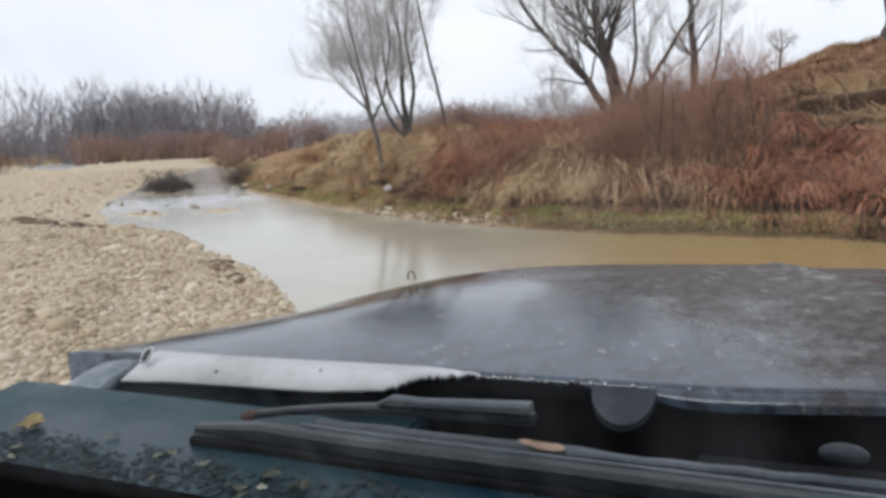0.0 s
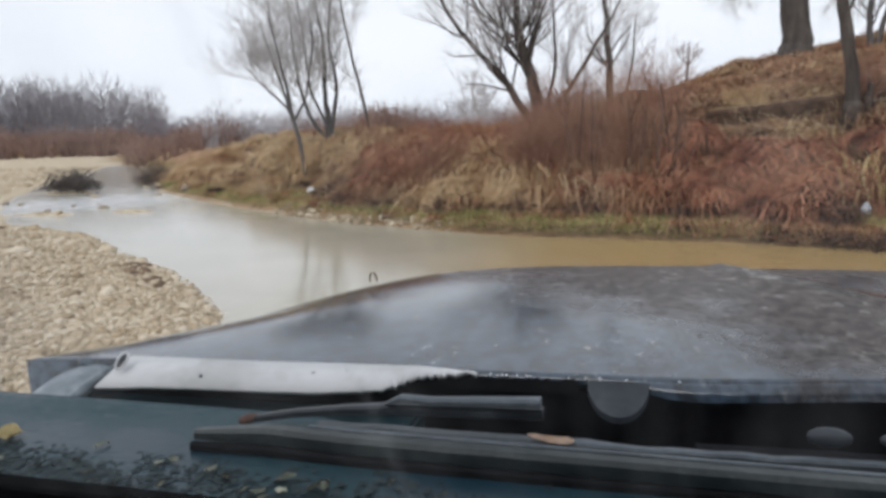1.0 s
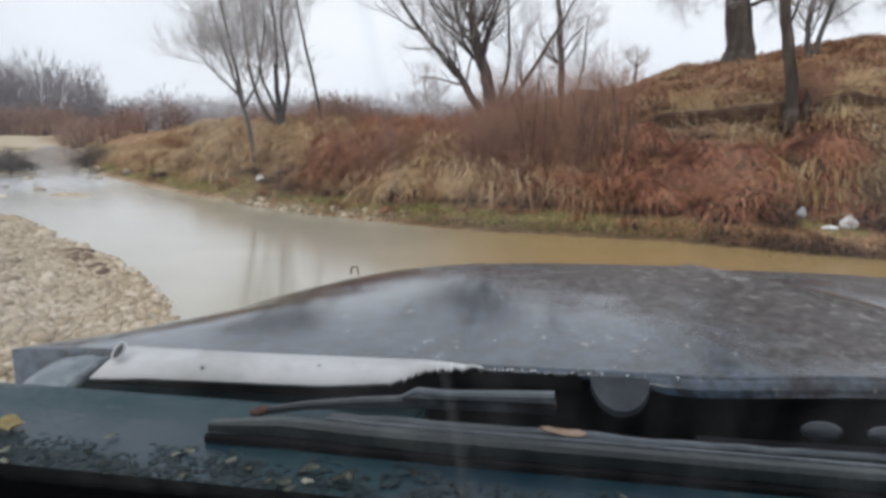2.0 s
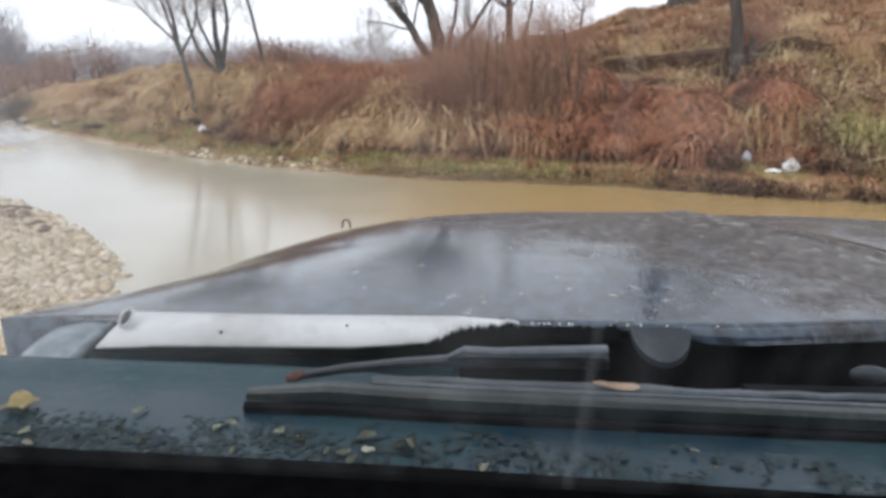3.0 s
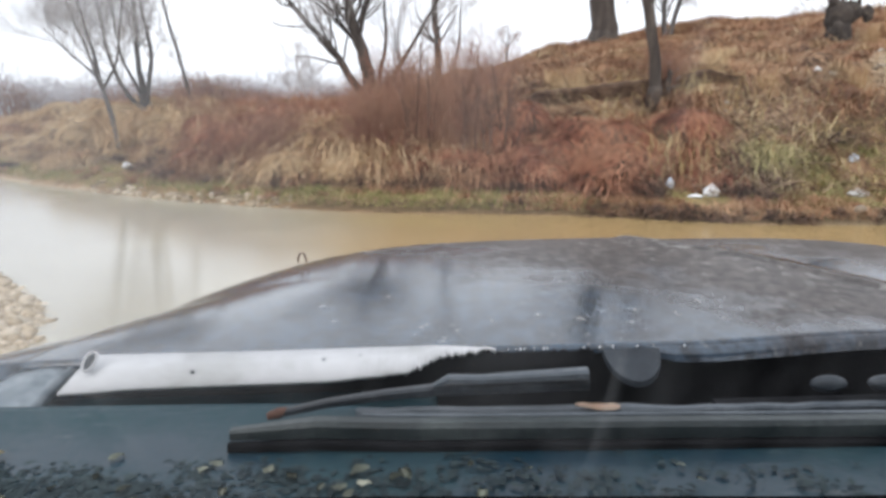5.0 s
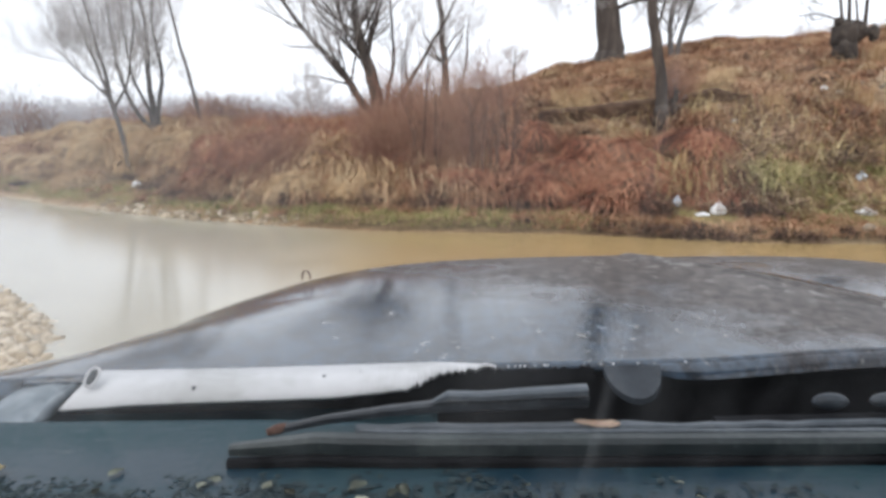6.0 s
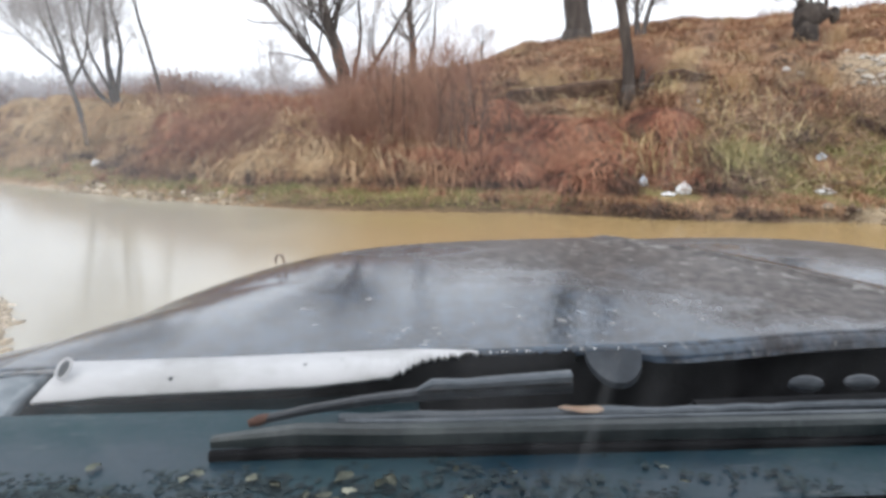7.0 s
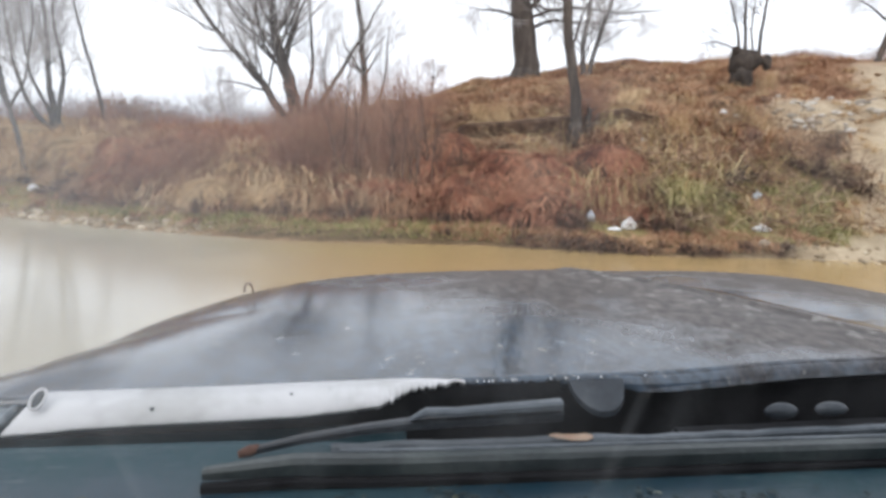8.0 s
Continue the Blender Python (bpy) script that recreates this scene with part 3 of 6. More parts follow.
def build_ground():
    k = 470
    u = np.linspace(-1, 1, k)
    gx = 5.0 * np.sinh(7.0 * u) - 1.0
    gy = 5.0 * np.sinh(7.0 * u) + 10.0
    X, Y = np.meshgrid(gx, gy)
    x, y = X.ravel(), Y.ravel()
    z = land(x, y)
    idx = np.arange(k * k).reshape(k, k)
    q = np.stack([idx[:-1, :-1], idx[:-1, 1:], idx[1:, 1:], idx[1:, :-1]], -1).reshape(-1, 4)
    ob = stuff("ground", np.stack([x, y, z], 1), q, np.zeros((0, 3)), M_GROUND,
               "river valley ground with gravel bar and grassy slope", "ground")
    ob["kind"] = "structure"
    me = ob.data
    me.polygons.foreach_set("use_smooth", np.ones(len(me.polygons), bool))
    d, g = bank_depth(x, y), bar_depth(x, y)
    gravel = np.where((g > -0.6) | ((y > 9.5) & (x < -6)), 1.0, 0.0) * np.where(d < 0.0, 1, 0) + 0.7 * np.exp(-((x - 6.8) / 1.8) ** 2 - ((d + 0.1) / 0.7) ** 2)
    gravel = np.clip(gravel, 0, 1)
    lane = np.exp(-((x - (7.9 + 0.71 * (y - 8.3) + 0.3 * wave(x, y, 0.9, 4) + 0.22 * wave(x, y, 3.1, 14))) / 1.75) ** 4) * np.clip((y - 6.5) / 1.5, 0, 1) * np.clip((18.5 - y) / 2.5, 0, 1)
    lane = np.maximum(lane, 0.9 * np.exp(-(((x - 9.0) / 1.5) ** 2 + ((y - 12.6) / 0.9) ** 2) ** 2))
    green = np.exp(-((d - 0.7) / 0.55) ** 2) * np.clip(0.75 + 0.5 * wave(x, y, 1.5, 12), 0, 1)
    # dark waterline band: mud, and shade of the undercut put into colour
    muddy = np.exp(-((d - 0.10) / 0.16) ** 2) * np.clip((x + 3.0) / 1.5, 0.25, 1) * np.clip((6.4 - x) / 1.0, 0, 1)
    for key, val in (("gravel", gravel), ("track", lane), ("moss", green), ("waterline_dark", muddy)):
        at = me.attributes.new(key, "FLOAT", "POINT")
        at.data.foreach_set("value", val.astype(np.float32))
    return ob


def build_water():
    gx, gy = np.linspace(-130, 60, 381), np.linspace(-6, 120, 253)
    X, Y = np.meshgrid(gx, gy)
    x, y = X.ravel(), Y.ravel()
    idx = np.arange(len(x)).reshape(X.shape)
    q = np.stack([idx[:-1, :-1], idx[:-1, 1:], idx[1:, 1:], idx[1:, :-1]], -1).reshape(-1, 4)
    ob = stuff("water", np.stack([x, y, 0 * x], 1), q, np.zeros((0, 3)), M_WATER, "muddy slow river water reflecting the pale sky", "water")
    ob["kind"] = "structure"
    rif = np.exp(-(((x + 12.5) / 3.5) ** 2 + ((y - 14.0) / 4.2) ** 2)) + 0.12 * np.exp(-(((x - 6.2) / 2.5) ** 2 + ((y - 6.6) / 1.2) ** 2))
    rif = rif + np.clip((y - 24) / 15, 0, 1) + 0.32 / (1 + np.exp(-(x - 1.0) * 2.0))
    at = ob.data.attributes.new("riffle", "FLOAT", "POINT")
    at.data.foreach_set("value", np.clip(rif, 0, 1).astype(np.float32))
    # ochre of the silty bed and the bank's reflection, painted in towards the ford
    ochre_reflection = 1 / (1 + np.exp(-(x + 0.14 * y + 0.1 + 0.3 * wave(x, y, 0.9, 21)) * 3.0))
    at = ob.data.attributes.new("ochre_reflection", "FLOAT", "POINT")
    at.data.foreach_set("value", ochre_reflection.astype(np.float32))
    return ob


build_ground()
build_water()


# ---------------------------------------------------------------- plants
def blades(name, x, y, height, width, lean, mat, label, category, rs, droop=0.5, tilt=None, lift=0.0):
    """Bent blades with a broad foot and a fine tip, one sheet of many."""
    k = clear_of_bags(x, y, 0.2)
    x, y = x[k], y[k]
    n = len(x)
    z = land(x, y) - 0.02 + lift
    az = rs.uniform(0, 2 * np.pi, n)
    h = height * rs.uniform(0.55, 1.25, n)
    ln = lean * rs.uniform(0.2, 1.3, n)
    dx, dy = np.cos(az) * ln, np.sin(az) * ln
    if tilt is not None:
        dx, dy = dx + tilt[0], dy + tilt[1]
    wa = rs.uniform(0, np.pi, n)
    wx, wy = np.cos(wa) * width * 0.5, np.sin(wa) * width * 0.5
    w = rs.uniform(0.6, 1.3, n)
    wx, wy = wx * w, wy * w
    mid = np.stack([x + dx * h * 0.35, y + dy * h * 0.35, z + h * 0.62], 1)
    tip = np.stack([x + dx * h * (1 + droop * 0.3), y + dy * h * (1 + droop * 0.3), z + h * (1 - droop * rs.uniform(0, 0.9, n) * np.clip(ln, 0, 1))], 1)
    base = np.stack([x, y, z], 1)
    off = np.stack([wx, wy, 0 * wx], 1)
    v = np.stack([base - off, base + off, mid + off * 0.75, mid - off * 0.75, tip], 1).reshape(-1, 3)
    i = np.arange(n) * 5
    q = np.stack([i, i + 1, i + 2, i + 3], 1)
    t = np.stack([i + 3, i + 2, i + 4], 1)
    return stuff(name, v, q, t, mat, label, category)


def scatter(rs, n, x0, x1, d0, d1, keep=None):
    """Points on the far bank, by x and metres beyond the waterline."""
    x = rs.uniform(x0, x1, n)
    y = np.interp(x, FAR_X, FAR_Y) + rs.uniform(d0, d1, n) * np.where(x < -5, 1.45, 1.0)
    if keep is not None:
        k = keep(x, y)
        x, y = x[k], y[k]
    return x, y


def clump(rs, centres, per, spread):
    c = np.repeat(np.asarray(centres, float), per, axis=0)
    return c[:, 0] + rs.normal(0, 1, len(c)) * spread, c[:, 1] + rs.normal(0, 1, len(c)) * spread


def off_track(x, y):
    return ((np.abs(x - (7.9 + 0.71 * (y - 8.3))) > 1.5) | (y > 17.5)) & ~near_ledge(x, y)


def near_ledge(x, y):
    s = y - np.interp(x, LEDGE_X, LEDGE_Y)
    return (s > -0.8) & (s < 0.14) & (x > 0.9) & (x < 5.6)


def slope_keep(x, y):
    """Off the track, the soil lip and the bare spill of earth on the slope."""
    return off_track(x, y) & ~((np.abs(x - 5.3) < 0.75) & (np.abs(y - 11.6) < 0.8)) & ~((x > 4.5) & (y < 11.3)) & ~(((x - 8.9) / 1.4) ** 2 + ((y - 12.6) / 0.8) ** 2 < 0.8)


BAGS = [(3.80, 9.45), (3.55, 9.36), (3.36, 9.86), (3.36, 9.70), (5.82, 9.45), (-6.15, 13.55), (6.3, 10.4), (7.05, 13.1)]


def straw_zone(x, y):
    """Stretches of the bank where straw-coloured grass grows thicker than the red scrub."""
    return (x < -4.8) | ((x > -2.9) & (x < -0.9))


def scrub_zone(x, y):
    return ~straw_zone(x, y)


def clear_of_bags(x, y, r):
    keep = np.ones(len(x), bool)
    for bx, by in BAGS:
        keep &= (np.hypot(x - bx, (y - by + 0.12) * 0.7) > r) | (y > by + max(0.15, r))
    return keep


def grow(main, twig, start, heading, length, radius, level, rs, up=0.25, spread=0.75, kids=(5, 5, 4), thin=0.0035):
    """A branch that wanders and forks; the fine ends go to the twig mesh."""
    seg = 4 if level < 2 else 3
    pts, p, dvec = [np.array(start, float)], np.array(start, float), np.array(heading, float)
    for s in range(seg):
        dvec = dvec + rs.normal(0, 0.13, 3) + np.array([0, 0, up * 0.35])
        dvec /= np.linalg.norm(dvec)
        p = p + dvec * length / seg
        pts.append(p)
    r1 = max(radius * 0.4, thin * 0.6)
    rad = np.linspace(radius, r1, seg + 1)
    if radius > 0.014:
        main.tube(pts, rad, 6 if radius > 0.03 else 4, cap=False)
    else:
        twig.tube(pts, rad, 3, cap=False)
    if level >= len(kids):
        return
    for k in range(kids[level]):
        f = rs.uniform(0.25, 1.0)
        a = f * seg
        i = min(int(a), seg - 1)
        b = pts[i] + (pts[i + 1] - pts[i]) * (a - i)
        side = rs.normal(0, 1, 3)
        side -= side.dot(dvec) * dvec
        side /= np.linalg.norm(side) + 1e-9
        hd = dvec * (1 - spread * 0.4) + side * spread * rs.uniform(0.5, 1.1)
        hd /= np.linalg.norm(hd)
        grow(main, twig, b, hd, length * rs.uniform(0.4, 0.7), max(radius * (1 - 0.55 * f) * 0.5, thin), level + 1, rs, up, spread, kids, thin)


def stem(main, twig, pts, r0, r1, rs, kids=10, length=1.2, sides=9, frm=0.35, up=0.3, spread=0.75, sub=(5, 4), thin=0.0035, rough=0.03, wander=0.018):
    """A trunk or limb through given points, with branches along its upper part."""
    pts = np.asarray(pts, float)
    n = max(6, 4 * len(pts))
    s = np.linspace(0, len(pts) - 1, n)
    i = np.clip(s.astype(int), 0, len(pts) - 2)
    u = (s - i)[:, None]
    tan = np.gradient(pts, axis=0)
    p0, p1, m0, m1 = pts[i], pts[i + 1], tan[i], tan[i + 1]
    c = (2 * u ** 3 - 3 * u ** 2 + 1) * p0 + (u ** 3 - 2 * u ** 2 + u) * m0 + (-2 * u ** 3 + 3 * u ** 2) * p1 + (u ** 3 - u ** 2) * m1
    drift = np.cumsum(rs.normal(0, 1, (n, 3)), axis=0)
    drift -= np.linspace(0, 1, n)[:, None] * drift[-1]
    drift -= drift[0]
    c += drift * wander * np.linalg.norm(pts[-1] - pts[0]) / math.sqrt(n) + np.concatenate([[[0, 0, 0]], rs.normal(0, rough * r0, (n - 2, 3)), [[0, 0, 0]]])
    rad = np.linspace(r0, r1, n) * rs.uniform(0.94, 1.06, n)
    main.tube(c, rad, sides)
    for k in range(kids):
        f = rs.uniform(frm, 1.0)
        j = min(int(f * (n - 1)), n - 2)
        d = c[j + 1] - c[j]
        d /= np.linalg.norm(d)
        side = rs.normal(0, 1, 3)
        side -= side.dot(d) * d
        side /= np.linalg.norm(side) + 1e-9
        hd = d * (1 - spread * 0.45) + side * spread
        hd /= np.linalg.norm(hd)
        grow(main, twig, c[j], hd, length * rs.uniform(0.55, 1.1) * (1.15 - 0.5 * f), max(rad[j] * 0.30, thin * 2), 1, rs, up, spread, (0,) + tuple(sub), thin)
    return c


def tree(name, label, at, stems, bark, seed, group="", flare=0.0, size=1.0, twigs=None):
    """stems: lists of (points as side, depth, height), radii, options. Built about its base."""
    rs = np.random.RandomState(seed)
    ob = thing(name, label, "tree", at, group)
    ob.scale = (size, size, size)
    main, twig = Geo(), Geo()
    for pts, r0, r1, opt in stems:
        stem(main, twig, pts, r0, r1, rs, **opt)
    if flare:
        main.tube([(0, 0, -0.25), (0, 0, 0.05), (0.0, 0, 0.35)], [flare * 1.5, flare * 1.18, flare * 0.9], 10)
    part("trunk", main, bark, ob)
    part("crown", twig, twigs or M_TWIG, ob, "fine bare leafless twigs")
    return ob


# ---------------------------------------------------------------- trees on the bank
def leaning(h, sx, sz, depth=0.0):
    return [(0, 0, -0.1), (sx * 0.3, depth * 0.3, h * 0.35), (sx * 0.7, depth * 0.7, h * 0.7), (sx, depth, h)]


FINE = dict(kids=18, length=1.15, frm=0.25, up=0.40, spread=0.74, sub=(8, 6), thin=0.0022)
tree("willow_tree", "slim bare leaning tree with a forked trunk on the grassy bank", put(-6.65, 14.4), [
    ([(0.02, 0, -0.15), (-0.05, 0, 0.5), (-0.2, 0, 1.15)], 0.046, 0.038, dict(kids=0)),
    ([(-0.2, 0, 1.1), (-0.42, 0.1, 1.7), (-0.72, 0.2, 2.4), (-0.9, 0.2, 3.0)], 0.036, 0.010, FINE),
    ([(-0.2, 0, 1.1), (-0.26, -0.1, 1.9), (-0.42, -0.2, 2.8), (-0.5, -0.2, 3.4)], 0.036, 0.010, FINE),
    ([(-0.2, 0, 1.1), (0.0, 0.2, 1.6), (0.1, 0.3, 2.4), (0.1, 0.3, 3.2)], 0.028, 0.008, FINE),
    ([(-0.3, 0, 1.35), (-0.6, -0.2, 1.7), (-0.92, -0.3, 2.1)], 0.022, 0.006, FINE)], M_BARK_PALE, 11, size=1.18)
tree("willow_tree", "bare willow with a short thick trunk and upright limbs", put(-6.65, 15.9), [
    ([(0.02, 0, -0.2), (0.0, 0, 0.35), (-0.05, 0, 0.7)], 0.128, 0.104, dict(kids=0)),
    ([(-0.05, 0, 0.35), (-0.45, 0.1, 0.8), (-0.7, 0.1, 1.5), (-0.85, 0.1, 2.5), (-0.95, 0.1, 3.4)], 0.056, 0.011, FINE),
    ([(-0.03, 0, 0.6), (-0.1, 0, 1.6), (-0.2, 0.1, 2.8), (-0.35, 0.1, 4.0)], 0.068, 0.011, FINE),
    ([(0.02, 0, 0.6), (0.1, 0.1, 1.6), (0.1, -0.1, 2.8), (0.3, -0.1, 3.9)], 0.052, 0.010, FINE),
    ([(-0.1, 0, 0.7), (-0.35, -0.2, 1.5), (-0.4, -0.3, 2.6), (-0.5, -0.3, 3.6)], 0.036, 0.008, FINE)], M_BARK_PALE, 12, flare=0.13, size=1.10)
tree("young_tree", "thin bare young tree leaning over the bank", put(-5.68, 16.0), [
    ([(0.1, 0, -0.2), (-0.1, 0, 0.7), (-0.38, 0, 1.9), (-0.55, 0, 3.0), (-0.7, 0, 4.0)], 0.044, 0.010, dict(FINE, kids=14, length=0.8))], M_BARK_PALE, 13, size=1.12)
tree("big_willow_tree", "large dark bare willow with a split leaning trunk", put(-1.6, 16.4), [
    ([(0.12, 0, -0.3), (0.0, 0, 0.5), (-0.25, 0, 1.4), (-0.5, 0, 2.4), (-0.62, 0.1, 3.6), (-0.8, 0.1, 5.2)], 0.20, 0.05, dict(FINE, kids=20, length=1.9, frm=0.4)),
    ([(-0.05, 0, 0.2), (-0.55, -0.1, 0.9), (-1.15, -0.2, 1.7), (-1.95, -0.3, 2.7), (-2.6, -0.3, 3.9)], 0.11, 0.02, dict(FINE, kids=20, length=1.7)),
    ([(0.15, 0, 0.3), (0.55, 0.1, 0.8), (1.0, 0.2, 1.5), (1.4, 0.2, 2.2), (2.0, 0.3, 3.2)], 0.07, 0.015, dict(FINE, kids=14, length=1.3)),
    ([(0.1, 0, 0.3), (0.35, 0.2, 1.3), (0.3, 0.3, 2.4), (0.15, 0.4, 4.2)], 0.055, 0.014, dict(FINE, kids=14, length=1.4)),
    ([(-0.45, 0, 2.3), (-0.1, 0.1, 3.0), (0.05, 0.2, 4.4)], 0.08, 0.03, dict(FINE, kids=12, length=1.5)),
    ([(-0.3, 0, 1.6), (-0.9, 0.3, 2.6), (-1.3, 0.4, 4.0)], 0.05, 0.015, dict(FINE, kids=14, length=1.4))], M_BARK, 14, flare=0.19)
tree("young_tree", "slender straight bare tree behind the reddish scrub", put(0.0, 19.0), [
    ([(0.1, 0, -0.3), (0.0, 0, 1.0), (-0.12, 0, 2.5), (-0.15, 0, 4.5), (-0.2, 0, 6.5)], 0.11, 0.03, dict(FINE, kids=14, length=1.0)),
    ([(0.2, 0.2, -0.2), (0.5, 0.2, 1.0), (0.6, 0.2, 2.4)], 0.05, 0.012, dict(FINE, kids=10, length=1.0))], M_BARK, 15)
tree("small_round_tree", "small bare tree with a round crown on the crest", put(2.62, 27.0), [
    ([(0, 0, -0.2), (-0.02, 0, 0.4), (0.02, 0, 0.75)], 0.05, 0.035, dict(kids=0)),
    ([(0, 0, 0.6), (-0.25, 0, 0.85), (-0.40, 0, 1.15)], 0.025, 0.007, dict(FINE, kids=15, length=0.40, frm=0.3, up=0.1, spread=1.0, sub=(5, 4))),
    ([(0, 0, 0.6), (0.22, 0.1, 0.85), (0.34, 0.2, 1.1)], 0.025, 0.007, dict(FINE, kids=15, length=0.40, frm=0.3, up=0.1, spread=1.0, sub=(5, 4))),
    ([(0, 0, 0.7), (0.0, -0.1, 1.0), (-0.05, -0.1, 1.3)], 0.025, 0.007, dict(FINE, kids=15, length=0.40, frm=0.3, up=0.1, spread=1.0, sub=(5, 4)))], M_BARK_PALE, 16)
tree("poplar_tree", "massive dark poplar trunk on the crest of the slope", put(4.7, 20.4), [
    ([(0.12, 0, -0.4), (0.0, 0, 0.8), (-0.15, 0, 2.0), (-0.3, 0, 4.0), (-0.4, 0, 8.0)], 0.42, 0.20, dict(FINE, wander=0.004, kids=14, length=3.2, frm=0.5, up=-0.15, spread=0.95, sub=(7, 5))),
    ([(-0.15, 0, 1.7), (-0.9, -0.5, 1.85), (-1.7, -0.9, 1.8)], 0.06, 0.012, dict(FINE, kids=16, length=1.2, up=-0.1)),
    ([(-0.05, 0, 1.45), (0.9, 0.2, 1.75), (2.1, 0.4, 1.75), (3.4, 0.4, 1.98)], 0.06, 0.012, dict(FINE, kids=20, length=1.3, up=-0.1)),
    ([(-0.1, 0, 1.75), (1.1, -0.4, 2.05), (2.6, -0.6, 1.95), (3.9, -0.7, 2.1)], 0.05, 0.010, dict(FINE, kids=18, length=1.2, up=-0.1))], M_BARK, 17, flare=0.42)
tree("alder_tree", "dark slim trunk on the eroded ledge of the slope", put(3.85, 12.45), [
    ([(0.05, 0, -0.25), (-0.02, 0, 0.6), (-0.17, 0, 1.4), (-0.3, 0, 2.3), (-0.35, 0, 4.5)], 0.115, 0.075, dict(FINE, wander=0.006, kids=10, length=1.6, frm=0.55)),
    ([(0.28, 0.05, -0.2), (0.24, 0.05, 0.4), (0.26, 0.05, 0.62)], 0.06, 0.045, dict(kids=4, length=0.3, sub=(2,)))], M_BARK, 18, flare=0.13)
tree("young_tree", "pair of thin grey stems on the crest", put(6.2, 19.3), [
    ([(-0.05, 0, -0.2), (-0.1, 0, 0.8), (0.05, 0, 2.2), (0.1, 0, 4.0)], 0.085, 0.04, dict(FINE, kids=10, length=1.4)),
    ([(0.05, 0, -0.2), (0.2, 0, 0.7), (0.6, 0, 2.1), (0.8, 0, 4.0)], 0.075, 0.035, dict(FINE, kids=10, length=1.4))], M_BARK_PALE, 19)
tree("leaning_tree", "bare spreading tree at the edge of the dirt track", put(14.2, 18.2), [
    ([(0, 0, -0.2), (0.3, 0, 0.8), (0.6, 0, 1.6)], 0.10, 0.07, dict(kids=4, length=1.0)),
    ([(0.5, 0, 1.4), (0.1, 0, 2.2), (-0.6, 0, 2.9)], 0.06, 0.012, dict(FINE, kids=16, length=1.1)),
    ([(0.6, 0, 1.5), (1.0, 0, 2.4), (1.3, 0, 3.3)], 0.06, 0.012, dict(FINE, kids=16, length=1.1)),
    ([(0.4, 0, 1.0), (-0.3, 0.1, 1.5), (-1.0, 0.1, 1.8)], 0.04, 0.010, dict(FINE, kids=14, length=0.8))], M_BARK, 20)
tree("bare_bush_tree", "distant bare bushy tree above the scrub", put(-5.6, 29.5), [
    ([(0, 0, -0.2), (-0.1, 0, 0.8), (-0.3, 0, 1.6), (-0.35, 0, 2.2)], 0.08, 0.015, dict(FINE, kids=18, length=1.0)),
    ([(0, 0, -0.2), (0.2, 0, 0.7), (0.35, 0, 1.5)], 0.07, 0.015, dict(FINE, kids=16, length=0.9)),
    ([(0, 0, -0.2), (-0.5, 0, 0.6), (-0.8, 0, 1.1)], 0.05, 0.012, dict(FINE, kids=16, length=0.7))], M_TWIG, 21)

for k, (x, y) in enumerate([(-0.57, 11.04), (-0.36, 11.14), (-0.1, 10.99), (0.32, 10.9), (0.41, 11.11), (0.65, 10.79), (0.77, 10.89), (1.08, 10.79), (0.94, 10.97)]):
    rs = np.random.RandomState(210 + k)
    h = rs.uniform(1.2, 2.3)
    tree("sapling", "thin dark leafless sapling among the reddish scrub", put(x, y), [
        ([(0, 0, -0.1), (rs.normal(0, 0.06), 0, h * 0.4), (rs.normal(0, 0.10), 0, h)], 0.021, 0.006, dict(kids=7, length=0.55, sides=5, frm=0.4, up=0.5, spread=0.5, sub=(3, 2), thin=0.0025)),
        ([(0.04, 0, -0.1), (rs.normal(0.1, 0.08), 0.05, h * 0.4), (rs.normal(0.16, 0.12), 0.1, h * 0.85)], 0.015, 0.005, dict(kids=4, length=0.35, sides=5, frm=0.4, up=0.5, spread=0.5, sub=(3, 2), thin=0.0025))],
         M_DARKTWIG, 220 + k, "saplings in the scrub", twigs=M_DARKTWIG)


